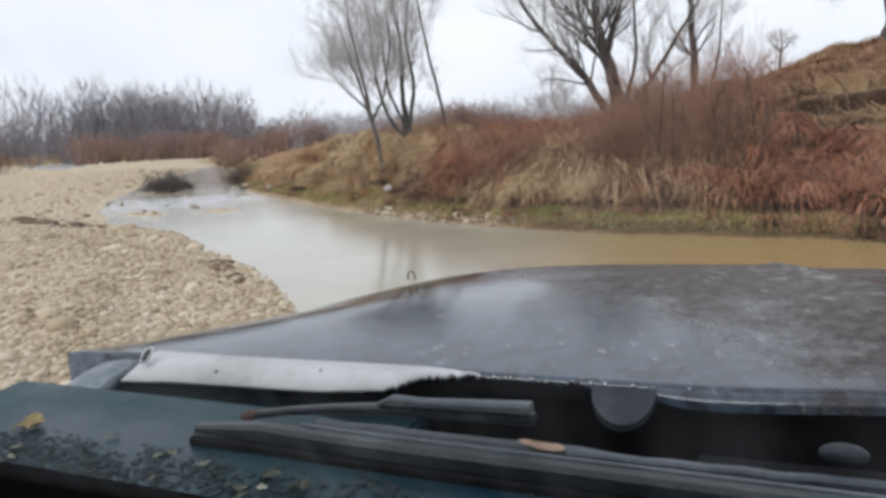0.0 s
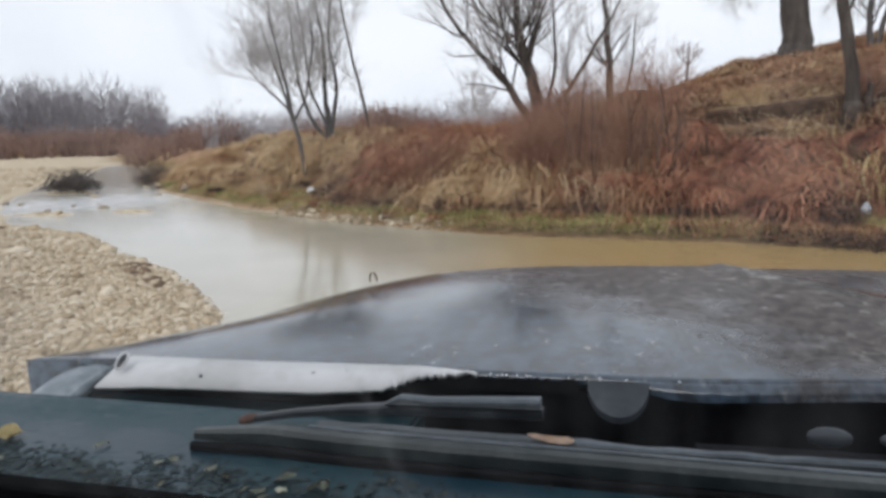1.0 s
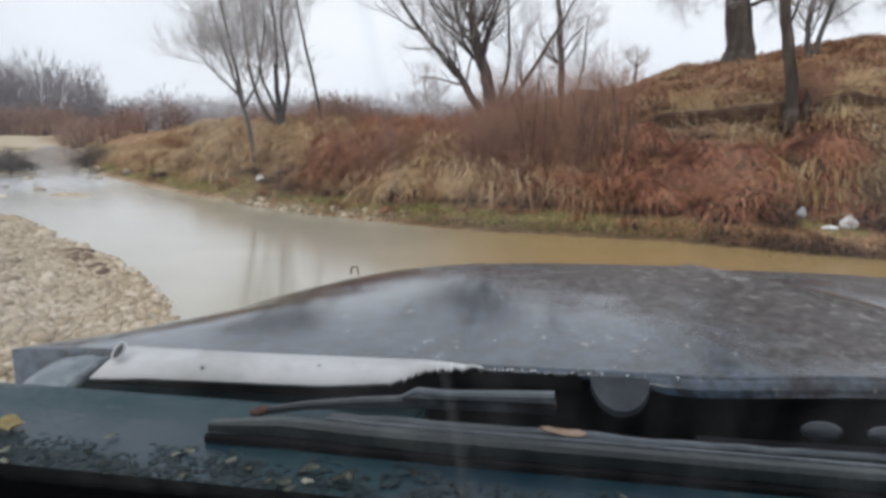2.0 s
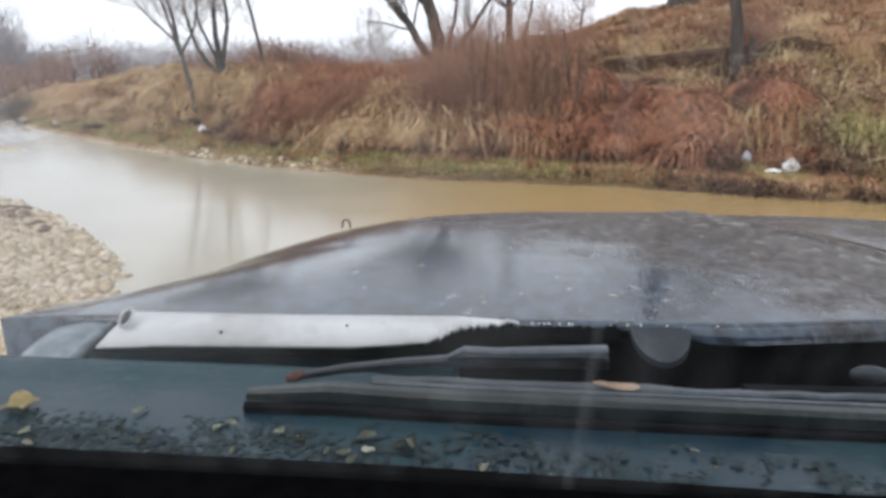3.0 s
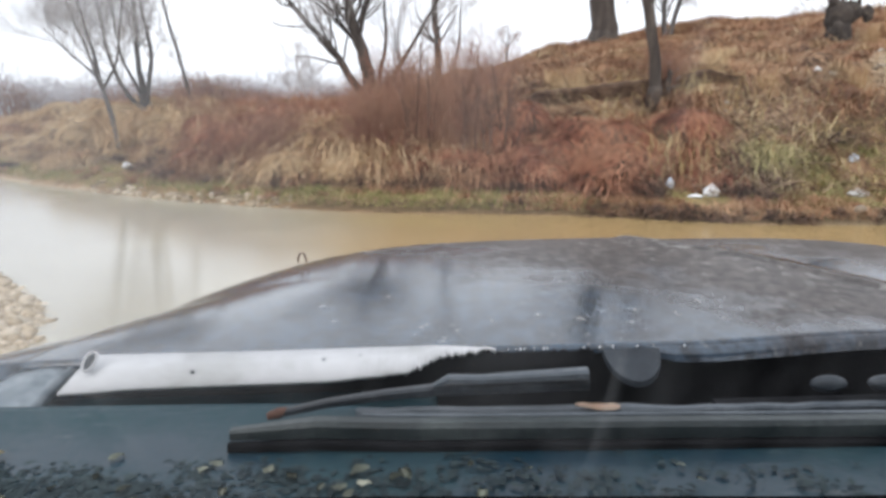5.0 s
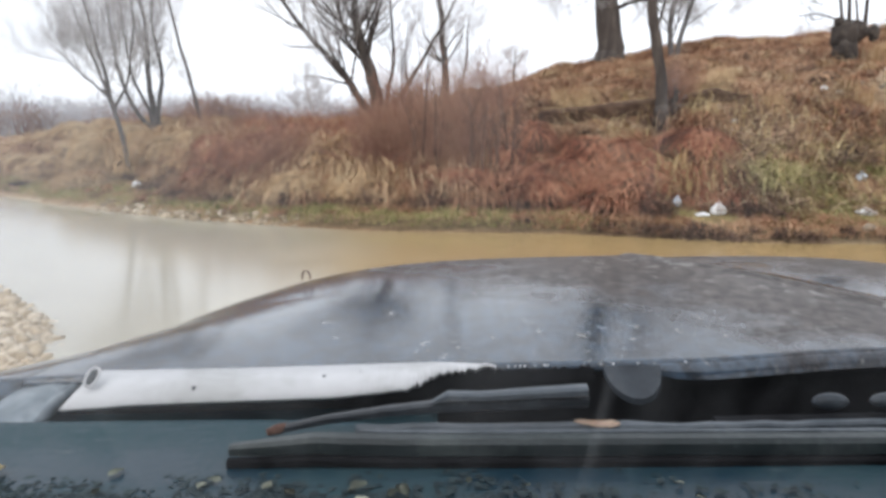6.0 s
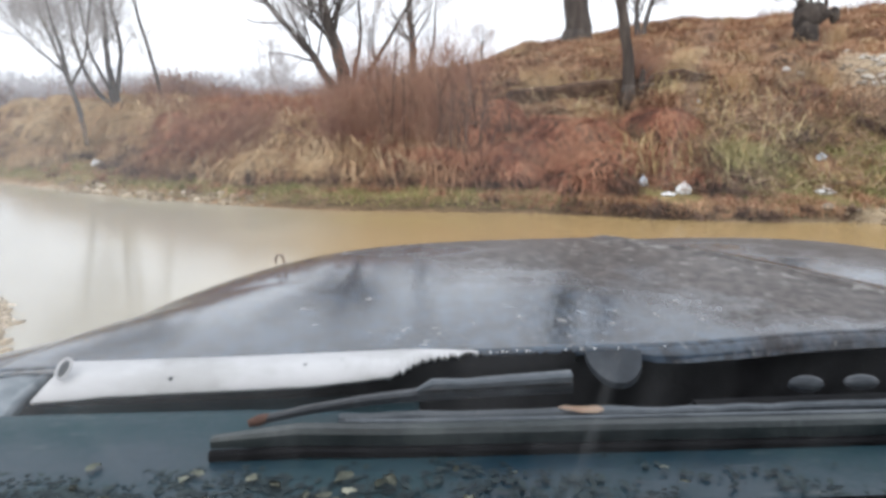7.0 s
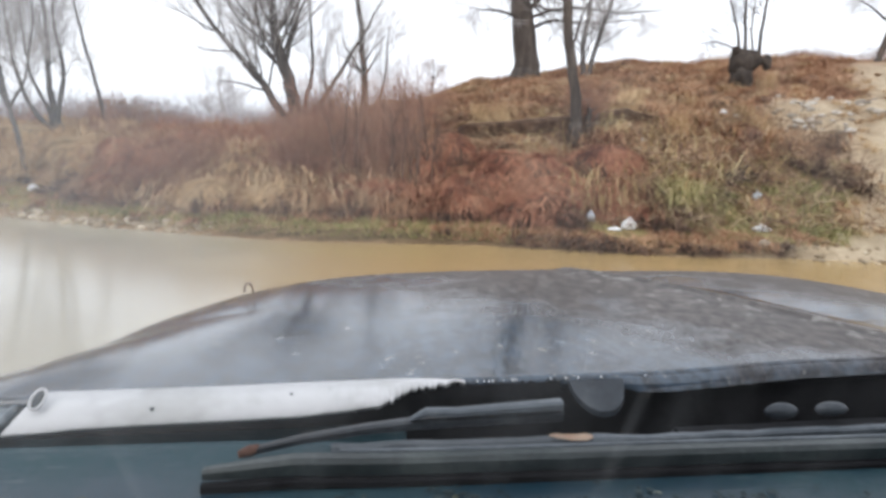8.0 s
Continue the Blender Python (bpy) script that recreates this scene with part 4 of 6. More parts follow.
def pollard_stump():
    """A thick hollow stump with burrs and a few upright shoots."""
    rs = np.random.RandomState(31)
    ob = thing("pollard_stump", "thick black gnarled pollard stump with upright shoots", "tree stump", Vector(put(8.42, 14.95)) + Vector((0, 0, -0.02)))
    body = Geo()

    def lump(c, r, flat=(1, 1, 1)):
        bm = bmesh.new()
        bmesh.ops.create_icosphere(bm, subdivisions=3, radius=1)
        for v in bm.verts:
            k = 1 + 0.28 * noise.noise(v.co * 2.1 + Vector(c)) + 0.16 * noise.noise(v.co * 5.5)
            v.co = Vector((v.co.x * r * flat[0] * k, v.co.y * r * flat[1] * k, v.co.z * r * flat[2] * k)) + Vector(c)
        body.add([v.co[:] for v in bm.verts], [[v.index for v in f.verts] for f in bm.faces])
        bm.free()

    lump((0.0, 0, 0.20), 0.25, (1.05, 0.9, 1.6))
    lump((-0.04, 0, 0.60), 0.25, (1.1, 0.9, 1.15))
    lump((0.22, 0.03, 0.66), 0.20, (1.1, 0.9, 1.1))
    lump((0.42, 0.02, 0.66), 0.10, (1.2, 0.9, 0.9))
    lump((0.57, 0.0, 0.62), 0.12, (0.85, 0.8, 1.5))
    lump((-0.20, -0.05, 0.84), 0.10)
    lump((-0.14, -0.22, 0.30), 0.12, (1, 0.8, 1.3))
    part("stump", body, M_CHAR, ob)
    for pts, r in (([(-0.1, 0, 0.8), (-0.2, 0, 1.3), (-0.5, 0, 2.1)], 0.045), ([(0.02, 0, 0.8), (0.0, 0.1, 1.6), (-0.02, 0.1, 2.6)], 0.05),
                   ([(0.2, 0, 0.8), (0.15, 0, 1.5), (0.12, -0.1, 2.4)], 0.03), ([(0.36, 0, 0.8), (0.4, 0, 1.5), (0.5, 0, 2.5)], 0.05),
                   ([(-0.25, 0, 0.9), (-0.6, 0, 1.0), (-1.1, -0.1, 0.95)], 0.025)):
        g = Geo()
        stem(g, g, pts, r * 0.8, r * 0.4, rs, kids=5, length=0.7, sides=6, sub=(4, 3), thin=0.004)
        part("shoot", g, M_BARK, ob, "thin bare upright shoot")


pollard_stump()


# ---------------------------------------------------------------- scrub
def shrub_meshes(count, seed, height, stems_n, spread, mat, name):
    made = []
    for k in range(count):
        rs = np.random.RandomState(seed + k)
        g = Geo()
        for s in range(stems_n):
            a, q = rs.uniform(0, 6.28), abs(rs.normal(0, spread))
            b = np.array([math.cos(a) * q * 0.5, math.sin(a) * q * 0.5, -0.05])
            hd = np.array([math.cos(a) * q * 1.1, math.sin(a) * q * 1.1, 1.0]) + rs.normal(0, 0.12, 3)
            hd /= np.linalg.norm(hd)
            h = height * rs.uniform(0.5, 1.1)
            grow(g, g, b, hd, h, 0.006, 1, rs, 0.1, 0.55, (0, 4, 3), 0.0026)
        made.append(g.mesh(name, mat))
    return made


def plant_shrubs(spots, meshes, label, group, seed):
    rs = np.random.RandomState(seed)
    for k, (x, y, s) in enumerate(spots):
        ob = new("shrub", meshes[k % len(meshes)])
        ob.matrix_world = Matrix.Translation(put(x, y)) @ pose(0, 0, 0, rs.uniform(-8, 8), rs.uniform(-8, 8), rs.uniform(0, 360)) @ Matrix.Diagonal((s, s, s, 1))
        tagged(ob, label, "shrub", group)


def mounds(name, centres, size, per, mat, label, category, rs, width=0.011):
    """Tussocks whose long blades rise from a crown, arch over and hang down all round."""
    centres = np.asarray(centres, float)
    centres = centres[clear_of_bags(centres[:, 0], centres[:, 1], 0.18 + size * 0.5)]
    c = np.repeat(centres, per, axis=0)
    n = len(c)
    sz = np.repeat(size * rs.uniform(0.6, 1.35, len(centres)), per) * rs.uniform(0.7, 1.2, n)
    az = rs.uniform(0, 2 * np.pi, n)
    ca, sa = np.cos(az), np.sin(az)
    r0 = sz * rs.uniform(0.0, 0.3, n)
    x, y = c[:, 0] + ca * r0, c[:, 1] + sa * r0
    z = land(x, y) - 0.03
    reach = sz * rs.uniform(0.2, 1.15, n)
    rise = sz * rs.uniform(0.2, 0.62, n)
    end = rise - sz * rs.uniform(0.15, 0.95, n)
    pull = -0.15 * sz
    ca, sa = np.cos(az + rs.normal(0, 0.5, n)), np.sin(az + rs.normal(0, 0.5, n))
    k1, k2 = 0.35, 0.75
    p = [np.stack([x, y, z], 1), np.stack([x + ca * reach * k1, y + sa * reach * k1 + pull * 0.2, z + rise * 0.8], 1),
         np.stack([x + ca * reach * k2, y + sa * reach * k2 + pull * 0.6, z + rise * 0.9], 1), np.stack([x + ca * reach * 1.15 + rs.normal(0, 0.16, n) * sz, y + sa * reach * 1.15 + pull + rs.normal(0, 0.16, n) * sz, z + end], 1)]
    wa = az + np.pi / 2 + rs.normal(0, 0.5, n)
    w = width * rs.uniform(0.5, 1.2, n) * 0.5
    o = np.stack([np.cos(wa) * w, np.sin(wa) * w, 0 * w], 1)
    v = np.stack([p[0] - o, p[0] + o, p[1] + o, p[1] - o, p[2] + o * 0.8, p[2] - o * 0.8, p[3]], 1).reshape(-1, 3)
    i = np.arange(n) * 7
    q = np.concatenate([np.stack([i, i + 1, i + 2, i + 3], 1), np.stack([i + 3, i + 2, i + 4, i + 5], 1)])
    return stuff(name, v, q, np.stack([i + 5, i + 4, i + 6], 1), mat, label, category)


def humps(name, centres, size, per, mat, label, category, rs, width=0.017):
    """Rounded thatched humps: long blades over an added dome, dark for the gaps' shade."""
    c = np.asarray(centres, float)
    c = c[clear_of_bags(c[:, 0], c[:, 1], 0.2 + size)]
    m = len(c)
    R = size * rs.uniform(0.65, 1.35, m)
    H = R * rs.uniform(0.55, 0.95, m)
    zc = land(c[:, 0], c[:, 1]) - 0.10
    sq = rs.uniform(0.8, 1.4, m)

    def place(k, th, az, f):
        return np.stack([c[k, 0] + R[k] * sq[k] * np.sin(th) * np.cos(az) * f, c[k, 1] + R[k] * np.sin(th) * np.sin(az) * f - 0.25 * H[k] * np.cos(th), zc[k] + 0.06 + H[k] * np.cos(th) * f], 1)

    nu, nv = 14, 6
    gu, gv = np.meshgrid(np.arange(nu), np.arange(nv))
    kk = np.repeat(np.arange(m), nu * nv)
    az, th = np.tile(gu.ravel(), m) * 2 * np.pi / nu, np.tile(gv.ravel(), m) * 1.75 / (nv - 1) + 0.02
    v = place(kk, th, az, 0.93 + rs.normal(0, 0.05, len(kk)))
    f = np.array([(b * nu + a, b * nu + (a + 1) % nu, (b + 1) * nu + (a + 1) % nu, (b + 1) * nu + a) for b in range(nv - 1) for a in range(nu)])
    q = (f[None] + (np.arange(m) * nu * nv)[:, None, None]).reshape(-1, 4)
    stuff(name + "_matting", v, q, np.zeros((0, 3)), M_GRASS_DARK, "dark cores under the grass humps that paint the gaps' shade", "undergrowth")
    k = np.repeat(np.arange(m), per)
    n = len(k)
    az = rs.uniform(0, 2 * np.pi, n)
    t0 = rs.uniform(0.0, 1.0, n)
    t1 = t0 + rs.uniform(0.35, 0.95, n)
    bend = rs.normal(0, 0.35, n)
    p = [place(k, t0, az, 0.96 + 0 * az), place(k, t0 * 0.6 + t1 * 0.4, az + bend * 0.3, 1.03 + rs.uniform(0, 0.10, n)), place(k, t1, az + bend, 1.0 + rs.uniform(0, 0.22, n))]
    wa = az + np.pi / 2 + rs.normal(0, 0.4, n)
    w = width * rs.uniform(0.5, 1.2, n) * 0.5
    o = np.stack([np.cos(wa) * w, np.sin(wa) * w, 0 * w], 1)
    v = np.stack([p[0] - o, p[0] + o, p[1] + o, p[1] - o, p[2]], 1).reshape(-1, 3)
    i = np.arange(n) * 5
    return stuff(name, v, np.stack([i, i + 1, i + 2, i + 3], 1), np.stack([i + 3, i + 2, i + 4], 1), mat, label, category)


def centres(rs, n, x0, x1, d0, d1, keep=None):
    x, y = scatter(rs, n, x0, x1, d0, d1, keep)
    return np.stack([x, y], 1)


rs = np.random.RandomState(51)
tall = shrub_meshes(4, 100, 1.15, 30, 0.36, M_SHRUB, "shrub")
spots = []
for x0, x1, d0, d1, n, s0, s1 in ((-4.2, -2.3, 1.3, 2.8, 11, 0.45, 0.75), (-1.2, 0.6, 1.4, 3.2, 17, 0.65, 1.05), (-1.8, 1.3, 3.4, 6.5, 14, 0.55, 0.95),
                                  (1.5, 3.2, 1.0, 2.2, 7, 0.3, 0.5), (-8.5, -4.4, 1.6, 3.6, 7, 0.35, 0.55), (4.05, 4.4, 4.25, 4.5, 5, 0.4, 0.6), (-6.5, -4.4, 1.6, 3.0, 5, 0.4, 0.6)):
    for k in range(n):
        x, y = scatter(rs, 1, x0, x1, d0, d1)
        spots.append((x[0], y[0], rs.uniform(s0, s1)))
plant_shrubs(spots, tall, "leafless reddish-brown shrub of thin upright twigs on the bank", "shrubs on the river bank", 52)

# some of these bushes fill hollows to stand for their shadow
dark = shrub_meshes(3, 140, 0.8, 26, 0.55, M_DARKTWIG, "shrub")
spots = [(-2.55, 10.55, 0.36), (-2.4, 10.75, 0.42), (-3.55, 11.6, 0.5), (-1.15, 10.2, 0.45), (4.35, 10.15, 0.55), (4.45, 10.35, 0.5), (4.2, 9.75, 0.4), (5.0, 9.6, 0.35),
         (2.2, 10.9, 0.5), (0.9, 10.9, 0.5), (6.6, 10.7, 0.4), (-0.2, 10.2, 0.4), (1.6, 9.9, 0.35), (3.0, 9.5, 0.3),
         (5.6, 10.2, 0.4), (-5.0, 12.6, 0.45), (-0.4, 11.9, 0.7), (1.0, 11.8, 0.6), (-7.4, 14.9, 0.5), (8.2, 11.45, 0.4), (8.5, 11.55, 0.4), (7.35, 11.15, 0.6), (7.7, 10.9, 0.65), (8.0, 10.5, 0.5), (7.5, 10.7, 0.5), (6.5, 10.95, 0.3), (4.05, 12.3, 0.35), (4.2, 12.35, 0.3), (3.6, 12.3, 0.3)]
spots += [(-45.0, 33.6, 2.0), (-47.0, 34.4, 1.8), (-46.2, 32.6, 1.6), (-17.0, 22.6, 1.0), (-15.2, 20.6, 0.8)]
plant_shrubs(spots, dark, "small dark brown leafless bush, some darkening shaded hollows", "dark bushes on the bank", 53)

# matted grass over the slope, then tussocks and brambles zone by zone
rs = np.random.RandomState(60)
x, y = scatter(rs, 95000, -16, 13, 1.3, 16, slope_keep)
blades("slope_grass", x, y, 0.17, 0.014, 1.15, M_GRASS_BROWN, "matted brown dead grass covering the slope", "grass", rs, 0.9, (0.1, -0.25))
mounds("bank_tussocks", centres(rs, 62, -15, 1.0, 1.2, 3.8, straw_zone), 0.70, 420, M_GRASS_TAN, "straw-coloured tussocks hanging down the bank", "grass", rs, 0.016)
mounds("brown_tussocks", centres(rs, 90, -14, 4.4, 1.0, 5.0, off_track), 0.58, 320, M_GRASS_BROWN, "brown drooping grass tussocks on the bank", "grass", rs, 0.015)
mounds("slope_tussocks", centres(rs, 150, -3, 13, 4.0, 15, slope_keep), 0.34, 110, M_GRASS_TAN, "low pale tussocks scattered over the slope", "grass", rs, 0.016)
mounds("slope_mounds", centres(rs, 470, -3, 13, 3.0, 14, slope_keep), 0.36, 110, M_GRASS_BROWN, "low brown tussocks scattered over the slope", "grass", rs, 0.016)
mounds("red_brambles", centres(rs, 60, 1.2, 4.2, 0.8, 3.0), 0.46, 320, M_GRASS_RED, "tangled reddish brambles at the foot of the slope", "brambles", rs, 0.013)
mounds("red_scrub", centres(rs, 120, -4.9, 1.4, 1.1, 4.6, scrub_zone), 0.58, 300, M_GRASS_PINK, "pinkish-brown drooping scrub between the shrubs", "scrub", rs, 0.013)
mounds("bank_scrub", centres(rs, 60, -14, -4.4, 1.3, 5.0), 0.36, 110, M_GRASS_PINK, "sparse pinkish-brown scrub on the lower bank", "scrub", rs, 0.013)
x, y = scatter(rs, 9000, -4.4, 1.4, 1.0, 5.0)
blades("thin_stalks", x, y, 0.55, 0.006, 0.45, M_GRASS_RED, "thin upright reddish stalks", "scrub", rs, 0.4)
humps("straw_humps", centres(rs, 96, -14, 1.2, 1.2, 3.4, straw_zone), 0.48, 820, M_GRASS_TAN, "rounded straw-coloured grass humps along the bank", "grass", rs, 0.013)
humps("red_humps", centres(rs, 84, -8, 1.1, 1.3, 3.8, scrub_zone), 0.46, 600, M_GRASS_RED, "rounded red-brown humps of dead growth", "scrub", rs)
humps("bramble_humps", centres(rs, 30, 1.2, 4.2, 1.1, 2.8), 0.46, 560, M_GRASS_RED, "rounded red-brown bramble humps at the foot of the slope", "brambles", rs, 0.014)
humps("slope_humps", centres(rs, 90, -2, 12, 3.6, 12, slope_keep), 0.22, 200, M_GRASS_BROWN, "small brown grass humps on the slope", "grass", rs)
# dark stems stand in for shade between and below the tussocks
mounds("bank_hollows", np.concatenate([centres(rs, 90, -13, 4.2, 1.0, 4.2), centres(rs, 70, -13, 4.4, 0.75, 1.4), centres(rs, 55, -0.5, 4.5, 0.7, 2.2)]), 0.31, 170, M_GRASS_DARK, "dark dead stems put between the tussocks as their shade", "undergrowth", rs, 0.009)
# wet strip along the water and tufts by the track
x, y = scatter(rs, 21000, -18, 2.2, 0.05, 1.2)
blades("waterside_grass", x, y, 0.085, 0.013, 0.9, M_GRASS_GREEN, "short yellow-green grass along the waterline", "grass", rs, 0.5)
x, y = scatter(rs, 7000, 1.2, 5.6, 0.05, 1.1)
blades("waterside_weeds", x, y, 0.09, 0.012, 1.2, M_GRASS_BROWN, "low reddish-brown weeds along the waterline", "weeds", rs, 0.9)
mounds("overhanging_tufts", centres(rs, 34, 0.9, 5.8, 0.02, 0.25), 0.17, 70, M_GRASS_DARK, "dark tufts hanging over the muddy edge", "undergrowth", rs, 0.010)
mounds("waterside_tufts", centres(rs, 90, -16, 5.5, 0.15, 1.0), 0.20, 70, M_GRASS_BROWN, "small brown tufts at the water's edge", "grass", rs)
x, y = scatter(rs, 13000, 4.2, 8.6, 0.35, 3.2, off_track)
blades("right_bank_grass", x, y, 0.10, 0.010, 1.0, M_GRASS_GREEN, "short yellow-green grass beside the dirt track", "grass", rs, 0.7)
x, y = scatter(rs, 7000, 4.0, 8.6, 0.3, 3.4, off_track)
blades("right_bank_litter", x, y, 0.09, 0.010, 1.4, M_GRASS_PINK, "flattened reddish-brown weeds on the lower bank", "weeds", rs, 1.2)
mounds("yellow_green_tufts", centres(rs, 80, 5.0, 8.4, 0.7, 2.5, off_track), 0.26, 110, M_GRASS_GREEN, "low yellow-green grass tufts near the track", "grass", rs, 0.010)
mounds("brown_low_tufts", centres(rs, 40, 4.4, 8.4, 0.5, 3.0, off_track), 0.24, 100, M_GRASS_BROWN, "low brown grass tufts near the track", "grass", rs, 0.010)
ey = rs.uniform(8.9, 15.5, 46)
ex = 7.9 + 0.71 * (ey - 8.3) - 1.25 + rs.normal(0, 0.28, 46)
mounds("track_edge_tufts", np.stack([ex, ey], 1), 0.20, 60, M_GRASS_TAN, "sparse dry tufts along the edge of the dirt track", "grass", rs, 0.010)
# dark clumps paint the shadowed pockets of the bank
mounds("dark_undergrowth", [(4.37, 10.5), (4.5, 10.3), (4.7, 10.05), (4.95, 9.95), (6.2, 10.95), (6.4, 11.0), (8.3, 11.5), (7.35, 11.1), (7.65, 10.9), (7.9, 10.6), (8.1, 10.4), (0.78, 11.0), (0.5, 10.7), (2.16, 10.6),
       (1.9, 10.4), (-0.6, 10.6), (-1.6, 10.9), (-3.0, 11.2), (2.9, 10.15), (3.6, 10.0), (1.2, 10.0), (-5.2, 12.7), (-8.2, 15.4)] + [(-19.86, 24.46), (-16.71, 21.28), (-15.49, 20.38), (-13.35, 18.19), (-9.36, 14.96), (-20.21, 21.8)], 0.30, 260, M_GRASS_DARK, "dark dead growth at the bend and, as shade, in the bank's hollows", "undergrowth", rs, 0.010)
x, y = clump(rs, [(5.95, 12.63), (5.85, 12.5), (5.38, 13.5), (5.2, 13.45), (8.9, 14.6), (2.6, 13.2), (2.2, 13.25), (7.3, 12.2)], 240, 0.10)
blades("straw_plumes", x, y, 0.46, 0.010, 0.35, M_GRASS_TAN, "upright pale straw tussocks standing out on the slope", "grass", rs, 0.5)
mounds("bend_tussocks", centres(rs, 60, -18, -7, 0.5, 2.0), 0.45, 200, M_GRASS_TAN, "pale tussocks on the low bank at the bend", "grass", rs)
mounds("green_tuft", [(4.88, 10.55), (5.0, 10.42), (5.06, 10.62), (3.75, 10.55)], 0.50, 330, M_SEDGE, "drooping green tuft of sedge", "grass", rs)
mounds("reed_stalks", [put(a, b)[:2] for a, b in ((3.2, 10.35), (3.5, 10.3), (3.75, 10.35), (4.05, 10.5), (3.5, 10.75))], 0.70, 120, M_REED,
       "long bent straw-yellow reed stalks", "reeds", rs)
x, y = clump(rs, [(4.62, 12.5), (4.7, 12.4), (3.55, 10.4), (5.05, 10.2), (6.0, 10.85), (4.9, 11.9), (5.3, 11.5)], 11, 0.10)
x2, y2 = rs.uniform(3.1, 4.5, 70), rs.uniform(10.1, 10.9, 70)
x, y = np.append(x, x2), np.append(y, y2)
blades("long_stems", x, y, 0.66, 0.013, 0.75, M_REED, "single long pale stems standing on the slope", "reeds", rs, 0.2)
x, y = scatter(rs, 1100, 2.8, 7.4, 1.0, 4.8)
blades("fallen_stalks", x, y, 0.45, 0.010, 1.5, M_REED, "broken pale stalks lying on the slope", "reeds", rs, 1.4)


def sticks(name, x, y, length, width, mat, label, rs):
    """Thin dead sticks lying and leaning criss-cross on the ground."""
    n = len(x)
    a = np.stack([x, y, land(x, y) + rs.uniform(0.0, 0.12, n)], 1)
    d = rs.normal(0, 1, (n, 3)) * np.array([1, 1, 0.45])
    d /= np.linalg.norm(d, axis=1)[:, None]
    d[:, 2] = np.abs(d[:, 2])
    ln = length * np.exp(rs.normal(0, 0.4, n))[:, None]
    m = a + d * ln * 0.5 + rs.normal(0, 0.05, (n, 3)) * ln + np.array([0, 0, 0.05])
    b = a + d * ln
    o = np.cross(d, rs.normal(0, 1, (n, 3)))
    o = o / (np.linalg.norm(o, axis=1)[:, None] + 1e-9) * width * 0.5
    v = np.stack([a - o, a + o, m + o, m - o, b], 1).reshape(-1, 3)
    i = np.arange(n) * 5
    return stuff(name, v, np.stack([i, i + 1, i + 2, i + 3], 1), np.stack([i + 3, i + 2, i + 4], 1), mat, label, "twigs")


rs = np.random.RandomState(64)
x, y = scatter(rs, 5200, -6, 8.5, 0.8, 5.0)
sticks("bank_sticks", x, y, 0.42, 0.012, M_STICKS, "dead sticks and stems tangled over the bank", rs)
x, y = scatter(rs, 1300, 1.5, 8.0, 2.0, 9.0, off_track)
sticks("slope_sticks", x, y, 0.34, 0.014, M_STICKS, "broken dead stems scattered over the slope", rs)


def soil_ledge():
    """The bare dark lip of soil that breaks the slope, rough and overhung."""
    rs = np.random.RandomState(66)
    n, k = 170, 11
    xs = np.linspace(0.7, 6.0, n)
    v = []
    for i, x in enumerate(xs):
        y0 = np.interp(x, LEDGE_X, LEDGE_Y) + 0.10 * wave(np.array([x]), np.array([0.0]), 2.2, 9)[0]
        fade = max(0.0, min(1, (x - 0.7) / 1.2, (6.0 - x) / 1.2)) * (0.72 + 0.5 * noise.noise(Vector((x * 1.7, 4.2, 0))))
        zt = float(land(np.array([x]), np.array([y0 + 0.16]))[0]) + 0.06
        for j in range(k):
            u = j / (k - 1)
            q = Vector((x * 3.0, u * 3.0, 1.7))
            b = 0.7 * noise.noise(q) + 0.5 * noise.noise(q * 2.7) + 0.35 * noise.noise(q * 7)
            # from the turf on top, over the lip, down and back under it
            yy = (0.22 - 0.40 * u / 0.25) if u < 0.25 else (-0.18 + 0.13 * (u - 0.25) / 0.75)
            zz = 0.02 * (1 - u) if u < 0.25 else -0.42 * (u - 0.25) / 0.75
            v.append((x + 0.03 * noise.noise(q * 3), y0 + (yy - 0.06 * b) * (0.3 + 0.7 * fade), zt + zz * fade - 0.03 * (1 - fade) + 0.045 * b * fade))
    f = [(i * k + j, i * k + j + 1, (i + 1) * k + j + 1, (i + 1) * k + j) for i in range(n - 1) for j in range(k - 1)]
    g = Geo()
    g.add(v, f)
    ob = new("soil_ledge", g.mesh("soil_ledge", M_SOIL))
    tagged(ob, "dark eroded soil ledge across the grassy slope", "soil", kind="structure")
    c = [(x, np.interp(x, LEDGE_X, LEDGE_Y) + 0.24) for x in rs.uniform(1.0, 5.8, 95)]
    mounds("ledge_grass", c, 0.17, 45, M_GRASS_TAN, "dry grass hanging over the soil ledge", "grass", rs)
    x = rs.uniform(0.8, 5.8, 9000)
    y = np.interp(x, LEDGE_X, LEDGE_Y) - rs.uniform(0.2, 0.85, 9000)
    blades("ledge_weeds", x, y, 0.085, 0.008, 1.2, M_GRASS_PINK, "low reddish weeds below the soil ledge", "weeds", rs, 0.9, (0.1, -0.3))
    x = rs.uniform(1.0, 5.6, 260)
    y = np.interp(x, LEDGE_X, LEDGE_Y) - rs.uniform(0.1, 0.45, 260)
    sticks("ledge_roots", x, y, 0.16, 0.008, M_STICKS, "bare roots and twigs sticking out of the soil ledge", rs)


soil_ledge()
x, y = rs.normal(5.25, 0.5, 320), rs.normal(11.6, 0.55, 320)
sticks("spill_chips", x, y, 0.14, 0.026, M_STICKS, "pale chips and broken stems on the bare spill of earth", rs)


